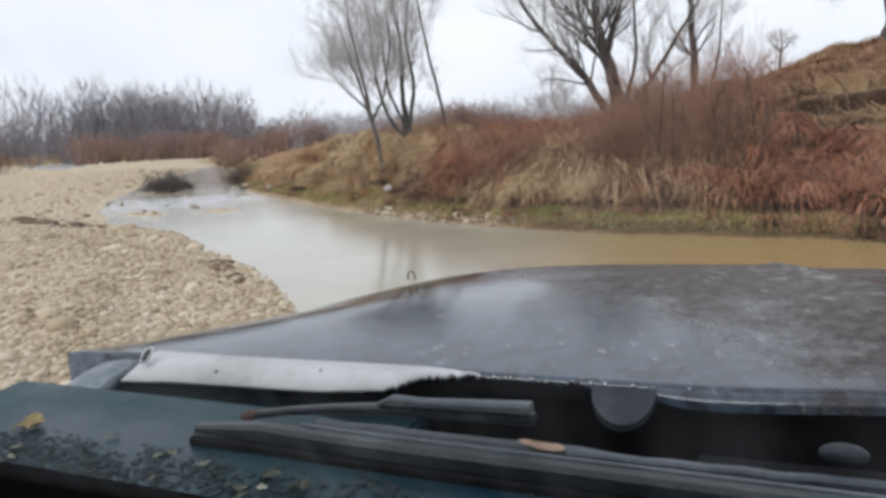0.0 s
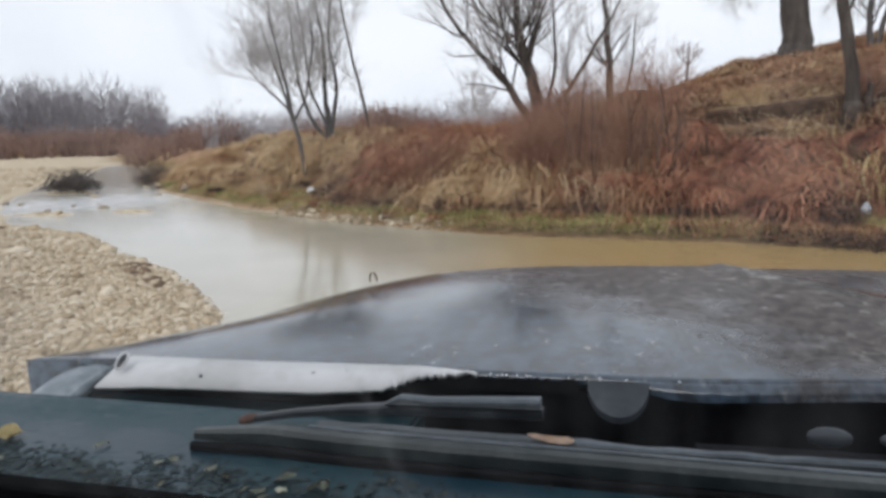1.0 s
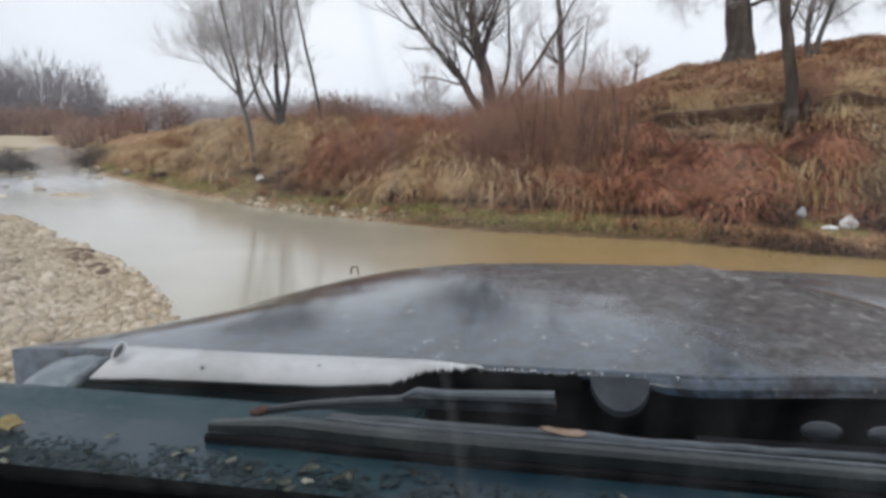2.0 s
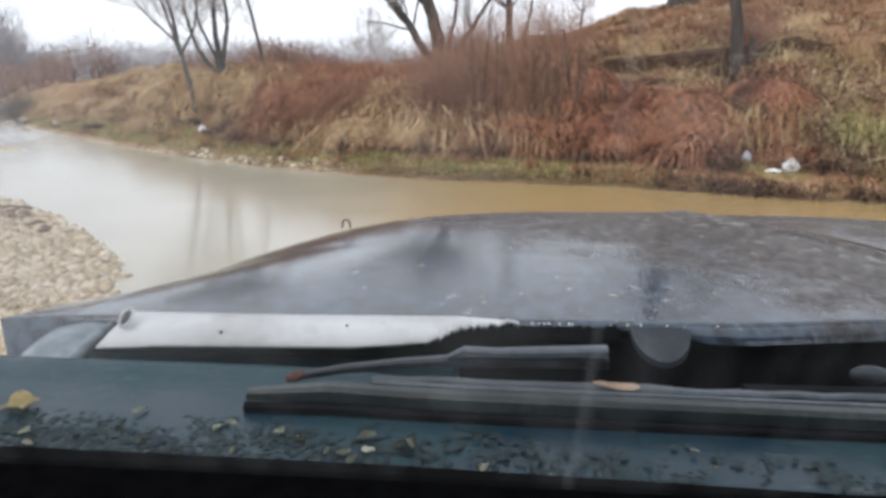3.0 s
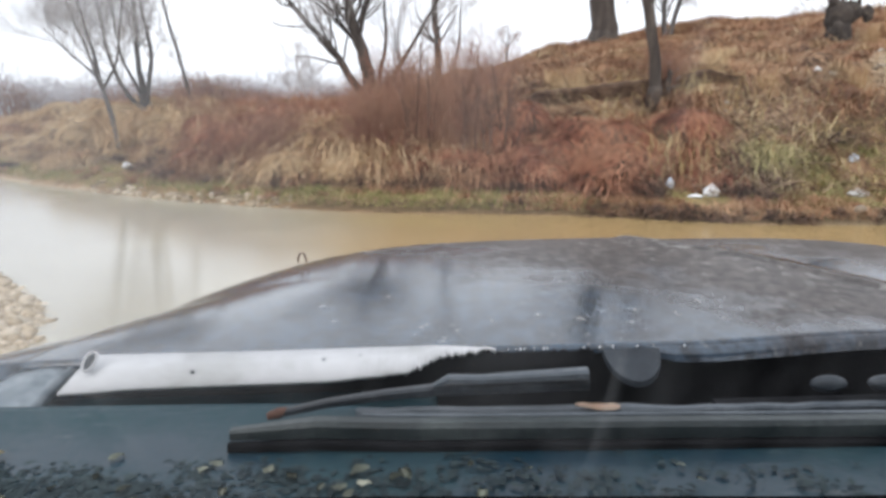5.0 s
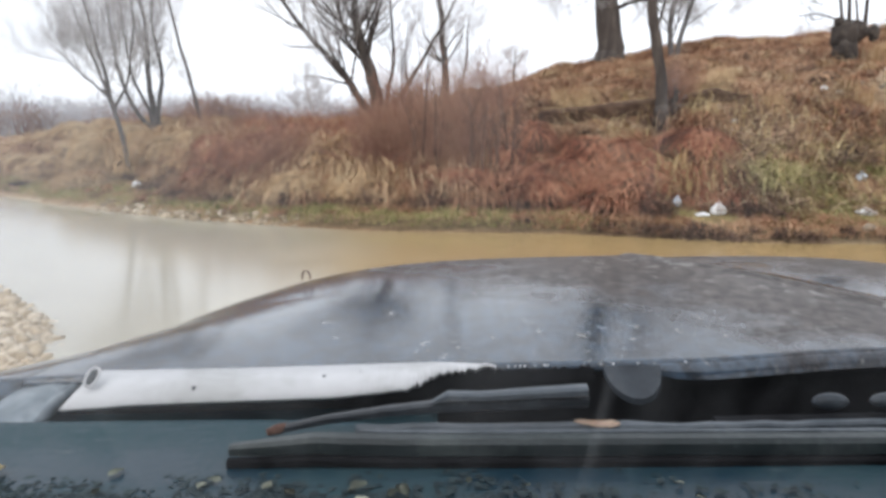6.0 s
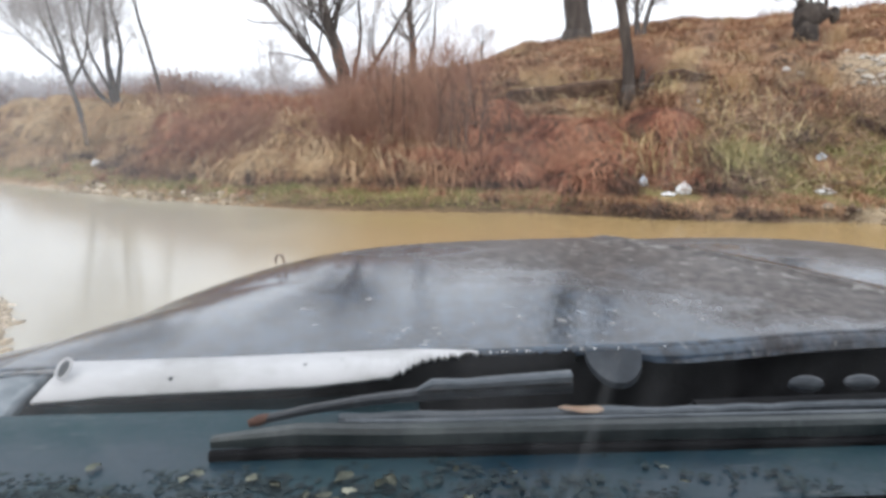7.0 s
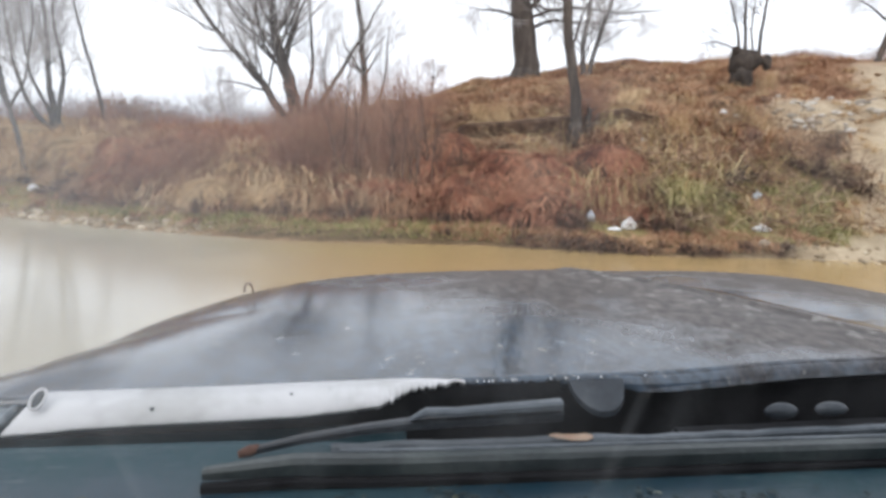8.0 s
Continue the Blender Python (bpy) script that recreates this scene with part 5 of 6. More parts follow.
# ---------------------------------------------------------------- far woods
def far_wood(name, label, mat, spots, seed, height, width, twigs, slim=0.34):
    """Bare crowns far off: a few limbs from the foot and a rounded cloud of short twigs."""
    rs = np.random.RandomState(seed)
    A, B, W = [], [], []
    for x, y, s in spots:
        z = max(0.0, float(land(np.array([x]), np.array([y]))[0])) - 0.2
        h = height * s
        dirs = rs.normal(0, 1, (twigs, 3))
        dirs /= np.linalg.norm(dirs, axis=1)[:, None]
        p = dirs * (rs.uniform(0, 1, (twigs, 1)) ** 0.45) * np.array([h * slim, h * slim, h * 0.42]) * rs.uniform(0.75, 1.15, (twigs, 1))
        out = p / (h * 0.5) + np.array([0, 0, 0.7]) + rs.normal(0, 0.35, (twigs, 3))
        out /= np.linalg.norm(out, axis=1)[:, None]
        p = p + np.array([x, y, z + h * 0.55])
        A.append(p)
        B.append(p + out * h * rs.uniform(0.08, 0.2, (twigs, 1)))
        W.append(np.full(twigs, width * s) * rs.uniform(0.5, 1.3, twigs))
        k = max(6, twigs // 12)
        A.append(np.tile([x, y, z], (k, 1)) + rs.normal(0, 0.05 * h, (k, 3)) * np.array([1, 1, 0]))
        B.append(p[:k] + rs.normal(0, 0.05, (k, 3)))
        W.append(np.full(k, width * s * 2.0) * rs.uniform(0.6, 1.5, k))
    a, b, w = np.concatenate(A), np.concatenate(B), np.concatenate(W)
    n = len(a)
    m = (a + b) / 2 + rs.normal(0, 0.06, (n, 3)) * np.linalg.norm(b - a, axis=1)[:, None]
    wa = rs.uniform(0, 3.14, n)
    o = np.stack([np.cos(wa) * w, np.sin(wa) * w, 0 * w], 1)
    v = np.stack([a - o, a + o, m + o * 0.7, m - o * 0.7, b], 1).reshape(-1, 3)
    i = np.arange(n) * 5
    return stuff(name, v, np.stack([i, i + 1, i + 2, i + 3], 1), np.stack([i + 3, i + 2, i + 4], 1), mat, label, "woods")


def ring(rs, n, a0, a1, r0, r1, s0, s1):
    a, r = np.radians(rs.uniform(a0, a1, n)), rs.uniform(r0, r1, n)
    return list(zip(np.sin(a) * r, np.cos(a) * r, rs.uniform(s0, s1, n)))


rs = np.random.RandomState(71)
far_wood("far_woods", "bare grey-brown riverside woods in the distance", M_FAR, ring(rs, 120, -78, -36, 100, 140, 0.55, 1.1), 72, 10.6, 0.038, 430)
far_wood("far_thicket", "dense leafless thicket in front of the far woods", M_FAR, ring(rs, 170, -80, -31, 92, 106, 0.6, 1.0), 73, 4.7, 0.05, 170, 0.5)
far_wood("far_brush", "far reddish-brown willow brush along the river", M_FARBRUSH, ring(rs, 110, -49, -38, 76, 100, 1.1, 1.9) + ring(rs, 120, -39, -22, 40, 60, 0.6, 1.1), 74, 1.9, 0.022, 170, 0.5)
far_wood("middle_scrub", "bare scrub beyond the bank, haze painted in its colour", M_HAZE, ring(rs, 170, -33, -2, 38, 60, 0.5, 1.0), 75, 2.9, 0.022, 190, 0.5)
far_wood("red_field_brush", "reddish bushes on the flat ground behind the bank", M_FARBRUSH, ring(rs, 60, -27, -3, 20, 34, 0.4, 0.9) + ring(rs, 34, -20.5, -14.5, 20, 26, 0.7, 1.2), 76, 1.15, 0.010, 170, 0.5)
far_wood("distant_ridge_woods", "woods on the horizon, pale haze painted in their colour", M_HAZE, ring(rs, 420, -85, 8, 150, 210, 0.6, 1.1), 77, 6.0, 0.12, 80, 0.5)
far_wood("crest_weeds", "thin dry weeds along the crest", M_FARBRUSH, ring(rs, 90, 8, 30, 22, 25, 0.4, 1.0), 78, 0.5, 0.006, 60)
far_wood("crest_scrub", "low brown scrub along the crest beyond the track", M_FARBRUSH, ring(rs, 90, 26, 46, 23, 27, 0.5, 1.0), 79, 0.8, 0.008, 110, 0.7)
far_wood("far_grass_edge", "tall pale grass at the far edge of the gravel", M_GRASS_TAN, ring(rs, 170, -62, -38, 84, 104, 0.6, 1.2), 80, 1.5, 0.04, 60, 1.2)


# ---------------------------------------------------------------- stones, rubbish, driftwood
def stone_mesh(name, seed, mat, sub=2, flat=0.6):
    bm = bmesh.new()
    bmesh.ops.create_icosphere(bm, subdivisions=sub, radius=1)
    o = Vector((seed * 3.1, seed * 1.7, 0))
    for v in bm.verts:
        k = 1 + 0.35 * noise.noise(v.co * 1.2 + o) + 0.12 * noise.noise(v.co * 3.5 + o)
        v.co = Vector((v.co.x * k, v.co.y * k * 0.8, v.co.z * k * flat))
    return from_bm(bm, name, mat, True)


def pebbles(name, x, y, size, mat, label, rs, lift=0.25):
    """Many small rounded stones, one mesh."""
    t = (1 + 5 ** 0.5) / 2
    ico = np.array([(-1, t, 0), (1, t, 0), (-1, -t, 0), (1, -t, 0), (0, -1, t), (0, 1, t), (0, -1, -t), (0, 1, -t), (t, 0, -1), (t, 0, 1), (-t, 0, -1), (-t, 0, 1)]) / 1.9
    fc = np.array([(0, 11, 5), (0, 5, 1), (0, 1, 7), (0, 7, 10), (0, 10, 11), (1, 5, 9), (5, 11, 4), (11, 10, 2), (10, 7, 6), (7, 1, 8),
                   (3, 9, 4), (3, 4, 2), (3, 2, 6), (3, 6, 8), (3, 8, 9), (4, 9, 5), (2, 4, 11), (6, 2, 10), (8, 6, 7), (9, 8, 1)])
    n = len(x)
    s = size * np.exp(rs.normal(0, 0.52, n))
    v = ico[None] * (1 + rs.normal(0, 0.14, (n, 12, 1)))
    v = v * np.stack([s, s * rs.uniform(0.6, 1, n), s * rs.uniform(0.35, 0.7, n)], 1)[:, None]
    a = rs.uniform(0, 6.28, n)
    ca, sa = np.cos(a)[:, None], np.sin(a)[:, None]
    vx, vy = v[..., 0] * ca - v[..., 1] * sa, v[..., 0] * sa + v[..., 1] * ca
    out = np.stack([vx + x[:, None], vy + y[:, None], v[..., 2] + (land(x, y) + s * lift * 0.5)[:, None]], -1).reshape(-1, 3)
    f = (fc[None] + (np.arange(n) * 12)[:, None, None]).reshape(-1, 3)
    ob = stuff(name, out, np.zeros((0, 4)), f, mat, label, "pebbles")
    ob.data.polygons.foreach_set("use_smooth", np.ones(len(ob.data.polygons), bool))
    return ob


rs = np.random.RandomState(81)
gy = rs.uniform(-5.0, 9.5, 58000)
gx = np.interp(gy, NEAR_Y, NEAR_X) + 0.15 - rs.exponential(2.2, len(gy))
pebbles("gravel_pebbles", gx, gy, 0.0165, M_PEBBLE, "pale rounded river pebbles on the gravel bar", rs)
gy = rs.uniform(8, 34, 9000)
gx = np.interp(gy, NEAR_Y, NEAR_X) + 2.5 - rs.exponential(5.5, len(gy))
dry = land(gx, gy) > 0.02
gx, gy = gx[dry], gy[dry]
pebbles("far_gravel", gx, gy, 0.03, M_PEBBLE, "pale stones on the far part of the gravel bar", rs)
x, y = scatter(rs, 620, -6.2, -2.2, -0.06, 0.22)
pebbles("bank_edge_gravel", x, y, 0.026, M_MUDPEBBLE, "small stones along the far waterline", rs)
x, y = scatter(rs, 420, 5.5, 10.5, -0.6, 0.6)
pebbles("ford_gravel", x, y, 0.03, M_MUDPEBBLE, "stones in the shallow ford below the track", rs, 0.6)

stones = [stone_mesh("river_stone", k, M_STONE) for k in range(5)]
rubble = [stone_mesh("rubble_stone", k + 20, M_RUBBLE, flat=0.5) for k in range(5)]
clods = [stone_mesh("mud_clod", k + 40, M_CLOD, flat=0.4) for k in range(4)]
waterline_dark = [stone_mesh("bank_stone", k + 9, M_BANKSTONE) for k in range(4)]


def lay_stones(name, meshes, spots, label, group, seed, sink=0.25):
    r = np.random.RandomState(seed)
    for k, (x, y, s) in enumerate(spots):
        ob = new(name, meshes[k % len(meshes)])
        p = put(x, y)
        ob.matrix_world = Matrix.Translation((p[0], p[1], max(p[2], -0.35 * s) + s * sink)) @ pose(0, 0, 0, r.uniform(-12, 12), r.uniform(-12, 12), r.uniform(0, 360)) @ Matrix.Diagonal((s, s, s, 1))
        tagged(ob, label, "stone", group)


gs = []
for k in range(60):
    y0 = rs.uniform(3.0, 8.5)
    gs.append((np.interp(y0, NEAR_Y, NEAR_X) - 0.1 - rs.exponential(1.3), y0, rs.uniform(0.022, 0.055)))
lay_stones("river_stone", stones, gs, "pale rounded river stone on the gravel bar", "stones on the gravel bar", 82)
bs = [(a[0], b[0], rs.uniform(0.04, 0.09)) for a, b in (scatter(rs, 1, -5.6, -2.6, -0.05, 0.2) for k in range(18))]
bs += [(a[0], b[0], rs.uniform(0.04, 0.10)) for a, b in (scatter(rs, 1, 5.4, 8.5, -0.4, 0.5) for k in range(9))]
bs += [(rs.normal(-12.8, 1.6), rs.normal(14.6, 2.2), rs.uniform(0.06, 0.15)) for k in range(16)]
bs = [b for b in bs if bank_depth(np.array([b[0]]), np.array([b[1]]))[0] < 0.3]
lay_stones("bank_stone", stones, bs[:18], "pale stone at the water's edge", "pale stones along the waterline", 86)
bs = bs[18:]
lay_stones("bank_stone", waterline_dark, bs, "grey-brown stone at the water's edge", "stones along the waterline", 83)
cs = [(-5.15 + 0.05 * k + rs.normal(0, 0.10), 6.72 - 0.05 * k + rs.normal(0, 0.06), rs.uniform(0.04, 0.085)) for k in range(20)]
lay_stones("mud_clod", clods, cs, "dark brown clod of mud at the edge of the gravel", "clods on the gravel bar", 87, 0.1)
# flat dark lumps laid over the dark patches of the gravel
cs = [(rs.uniform(-13.4, -9.6), 0, rs.uniform(0.07, 0.16)) for k in range(22)]
cs = [(x, 9.0 - 0.40 * (x + 9.9) + rs.normal(0, 0.12), s) for x, y, s in cs]
lay_stones("mud_clod", clods, cs, "dark flat lump lying on the gravel", "clods on the gravel bar", 88, 0.08)
fs = [(a[0], b[0], 0.03 + 0.09 * rs.beta(1.2, 2.2)) for a, b in (scatter(rs, 1, 5.9, 8.6, 0.05, 0.95) for k in range(24))]
lay_stones("bank_stone", stones, fs, "pale stone at the foot of the dirt track", "pale stones along the waterline", 89)
hs = [(rs.normal(8.85, 0.75), rs.normal(12.5, 0.45), 0.035 + 0.12 * rs.beta(1.2, 2.2)) for k in range(70)]
hs += [(rs.normal(5.0, 0.25), rs.normal(12.1, 0.2), rs.uniform(0.03, 0.07)) for k in range(8)]
lay_stones("rubble_stone", rubble, hs, "pale rubble stone on the grassy slope", "rubble on the slope", 84, 0.12)


def rubbish(name, label, at, size, mat, seed, flat=0.55):
    """Crumpled plastic: a sharply creased lump."""
    bm = bmesh.new()
    bmesh.ops.create_icosphere(bm, subdivisions=3, radius=1)
    o = Vector((seed * 2.3, 0, seed))
    for v in bm.verts:
        k = 0.75 + 0.45 * abs(noise.noise(v.co * 2.2 + o)) + 0.25 * abs(noise.noise(v.co * 5 + o))
        top = max(0.0, v.co.z) ** 2
        v.co = Vector((v.co.x * k * size[0] * (1 - 0.7 * top), v.co.y * k * size[1] * (1 - 0.7 * top), v.co.z * k * size[2] * (1 + 0.35 * top)))
    ob = new(name, from_bm(bm, name, mat))
    x, y, z = put(*at)
    ob.location = (x, y, z + size[2] * flat)
    tagged(ob, label, "rubbish")


rubbish("plastic_bag", "crumpled white plastic bag on the bank", (3.80, 9.48), (0.12, 0.10, 0.10), M_BAG, 1)
rubbish("plastic_scrap", "small flat white plastic scrap beside the bag", (3.56, 9.40), (0.11, 0.07, 0.03), M_BAG, 2)
rubbish("plastic_bottle_heap", "small pale blue plastic litter on the bank", (3.36, 9.90), (0.075, 0.06, 0.085), M_BAG_BLUE, 3)
rubbish("plastic_bag", "white plastic bag half in the grass", (5.84, 9.46), (0.16, 0.10, 0.06), M_BAG, 4)
rubbish("plastic_bag", "white plastic bag lying by the grassy bank", (-6.15, 13.55), (0.11, 0.09, 0.07), M_BAG, 5)
rubbish("plastic_scrap", "pale blue plastic scrap in the grass", (6.32, 10.44), (0.09, 0.07, 0.07), M_BAG_BLUE, 6)
rubbish("plastic_scrap", "white plastic scrap on the slope", (5.1, 12.3), (0.08, 0.06, 0.03), M_BAG, 7)
rubbish("plastic_scrap", "white plastic scrap caught in the weeds", (7.07, 13.12), (0.08, 0.05, 0.05), M_BAG, 8)


def driftwood(name, label, at, seed, n, reach, tall=0.85):
    rs = np.random.RandomState(seed)
    g = Geo()
    x, y, z = put(*at)
    for k in range(n):
        a, b = rs.uniform(-1, 1, 3) * reach, rs.uniform(-1, 1, 3) * reach
        a[2], b[2] = abs(a[2]) * 0.35, abs(b[2]) * tall
        m = (a + b) / 2 + rs.normal(0, 0.08, 3)
        g.tube([a, m, b], [0.02 * reach, 0.015 * reach, 0.005 * reach], 5)
    ob = new(name, g.mesh(name, M_BARK))
    ob.location = (x, y, max(z, -0.02))
    tagged(ob, label, "driftwood")


driftwood("driftwood_snag", "dark heap of driftwood caught in the shallow water", (-15.5, 17.0), 91, 150, 0.72, 1.0)
driftwood("driftwood_snag", "small dark driftwood heap at the bend of the river", (-15.6, 21.0), 92, 110, 0.7, 1.1)
driftwood("driftwood_snag", "flat dark branches lying on the gravel", (-10.3, 9.1), 93, 12, 0.36, 0.3)
driftwood("driftwood_snag", "dark twigs stranded on the gravel bar", (-11.9, 9.7), 94, 12, 0.36, 0.3)
driftwood("fallen_branch", "fallen dead branch on the grassy bank", (6.4, 10.9), 95, 12, 0.45)


# ---------------------------------------------------------------- the car
M_LITTER = material("rotting_leaf", [(0.006, 0.014, 0.017), (0.013, 0.026, 0.031), (0.032, 0.050, 0.052)], 20, 0.8, 0, island=True)
M_ARM = material("grey_arm_paint", [(0.008, 0.010, 0.013), (0.020, 0.024, 0.030), (0.06, 0.07, 0.08)], 20, 0.42, 0.5, fine=120, bump_distance=0.002)
M_COVER = material("faded_grey_blue_paint", [(0.038, 0.047, 0.056), (0.075, 0.088, 0.102), (0.135, 0.15, 0.165)], 14, 0.5, 0.4, fine=120, bump_distance=0.002)
M_TAB = material("dull_blue_grey_paint", [(0.014, 0.018, 0.024), (0.030, 0.037, 0.046), (0.065, 0.072, 0.080)], 16, 0.42, 0.4, fine=110, bump_distance=0.002)
M_CORNER = material("pale_weathered_paint", [(0.08, 0.105, 0.12), (0.18, 0.21, 0.235), (0.34, 0.37, 0.385)], 22, 0.5, 0.3, fine=90, bump_distance=0.002)
M_DROP = material("water_drop_glint", [(0.70, 0.74, 0.78), (0.86, 0.88, 0.90)], 40, 0.06, 0, spec=0.6)
M_DASH = material("matt_black_vinyl", [(0.002, 0.002, 0.0022), (0.0045, 0.0045, 0.005)], 60, 0.95, 0.3, fine=300, spec=0.0, bump_distance=0.001)
CX = 0.34                                   # middle line of the car


def skin_z(s, t):
    """Height of the bonnet and wings: s across (-1 to 1), t from the rear edge to the nose."""
    nose = np.clip((t - 0.90) / 0.10, 0, 1)
    rise = np.clip((s - 0.02) / 0.26, 0, 1)
    kick = 0.010 * rise * rise * (3 - 2 * rise) * np.clip(1 - t / 0.35, 0, 1) ** 2
    return 1.138 + kick + 0.04 * t - 0.082 * t * t - (0.004 + 0.078 * np.clip(t / 0.5, 0, 1)) * np.where(s < 0, np.abs(s) ** 3.6, 0.55 * np.abs(s) ** 5) - 0.06 * nose ** 2.2


def crease(x, y):
    """Shallow pressed ridge that runs from the nose out towards the wing."""
    off = (x - (0.615 + (1.48 - y) * 0.37)) / 1.066
    return 0.0060 * np.exp(-(off / 0.014) ** 2) - 0.007 * np.clip(off / 0.07, 0, 1)


def skin_point(s, t):
    half = 0.95 - np.where(s < 0, 0.10, 0.02) * t ** 1.5
    rear = 0.855 + 0 * s
    front = 1.84 - np.where(s < 0, 0.24, 0.08) * np.abs(s) ** 3
    x, y = CX + s * half, rear + (front - rear) * t
    return x, y, skin_z(s, t) + crease(x, y) * np.clip((t - 0.05) / 0.2, 0, 1)


def sheet(name, mat, parent, s0, s1, ns, nt, drop=0.0, thick=0.03, label="", t0=0.0, t1=1.0):
    """A curved panel with a turned-down rim."""
    g = Geo()
    S, Tt = np.meshgrid(np.linspace(s0, s1, ns), np.linspace(t0, t1, nt))
    x, y, z = skin_point(S, Tt)
    top = np.stack([x, y, z - drop], -1)
    k = ns * nt
    idx = np.arange(k).reshape(nt, ns)
    f = [(idx[j, i], idx[j, i + 1], idx[j + 1, i + 1], idx[j + 1, i]) for j in range(nt - 1) for i in range(ns - 1)]
    rim = np.concatenate([idx[0, :], idx[1:, -1], idx[-1, -2::-1], idx[-2:0:-1, 0]])
    low = top.reshape(-1, 3)[rim] - np.array([0, 0, thick])
    v = np.concatenate([top.reshape(-1, 3), low])
    m = len(rim)
    f += [(rim[i], k + i, k + (i + 1) % m, rim[(i + 1) % m]) for i in range(m)]
    g.add(v, [tuple(int(a) for a in q) for q in f])
    return part(name, g, mat, parent, label)


def slab(name, mat, parent, lo, hi, label="", bevel=0.006):
    bm = bmesh.new()
    bmesh.ops.create_cube(bm, size=1)
    lo, hi = Vector(lo), Vector(hi)
    for v in bm.verts:
        v.co = Vector([(lo[i] + hi[i]) / 2 + v.co[i] * (hi[i] - lo[i]) for i in range(3)])
    bmesh.ops.bevel(bm, geom=list(bm.edges), offset=bevel, segments=2, affect="EDGES")
    return part(name, from_bm(bm, name, mat), mat, parent, label)


def bar(name, mat, parent, pts, widths, heights, label=""):
    """A flat bar swept through points: width along y, height along z, rounded shoulders."""
    g = Geo()
    prof = np.array([(-1, -0.7), (-0.7, -1), (0.7, -1), (1, -0.7), (1, 0.5), (0.6, 1), (-0.6, 1), (-1, 0.5)]) * 0.5
    v = []
    for p, w, h in zip(pts, widths, heights):
        for a, b in prof:
            v.append((p[0], p[1] + a * w, p[2] + b * h))
    n = len(prof)
    f = [(i * n + j, i * n + (j + 1) % n, (i + 1) * n + (j + 1) % n, (i + 1) * n + j) for i in range(len(pts) - 1) for j in range(n)]
    f += [tuple(range(n - 1, -1, -1)), tuple((len(pts) - 1) * n + j for j in range(n))]
    g.add(v, f)
    return part(name, g, mat, parent, label, smooth=False)


def wheel(parent, x, y, z):
    r = 0.34
    rim = Geo()
    rim.tube([(x - 0.07, y, z), (x - 0.05, y, z), (x + 0.05, y, z), (x + 0.07, y, z)], [0.17, 0.20, 0.20, 0.17], 24)
    tyre = Geo()
    n, k = 32, 10
    a, b = np.meshgrid(np.linspace(0, 2 * np.pi, n, endpoint=False), np.linspace(0, 2 * np.pi, k, endpoint=False), indexing="ij")
    rr = 0.265 + 0.075 * np.sign(np.cos(b)) * np.abs(np.cos(b)) ** 0.6
    v = np.stack([x + 0.10 * np.sign(np.sin(b)) * np.abs(np.sin(b)) ** 0.6, y + rr * np.cos(a), z + rr * np.sin(a)], -1).reshape(-1, 3)
    f = [(i * k + j, ((i + 1) % n) * k + j, ((i + 1) % n) * k + (j + 1) % k, i * k + (j + 1) % k) for i in range(n) for j in range(k)]
    tyre.add(v, f)
    w = part("wheel", rim, M_STEEL, parent, "dull steel wheel")
    part("tyre", tyre, M_BLACK, w, "worn black tyre")


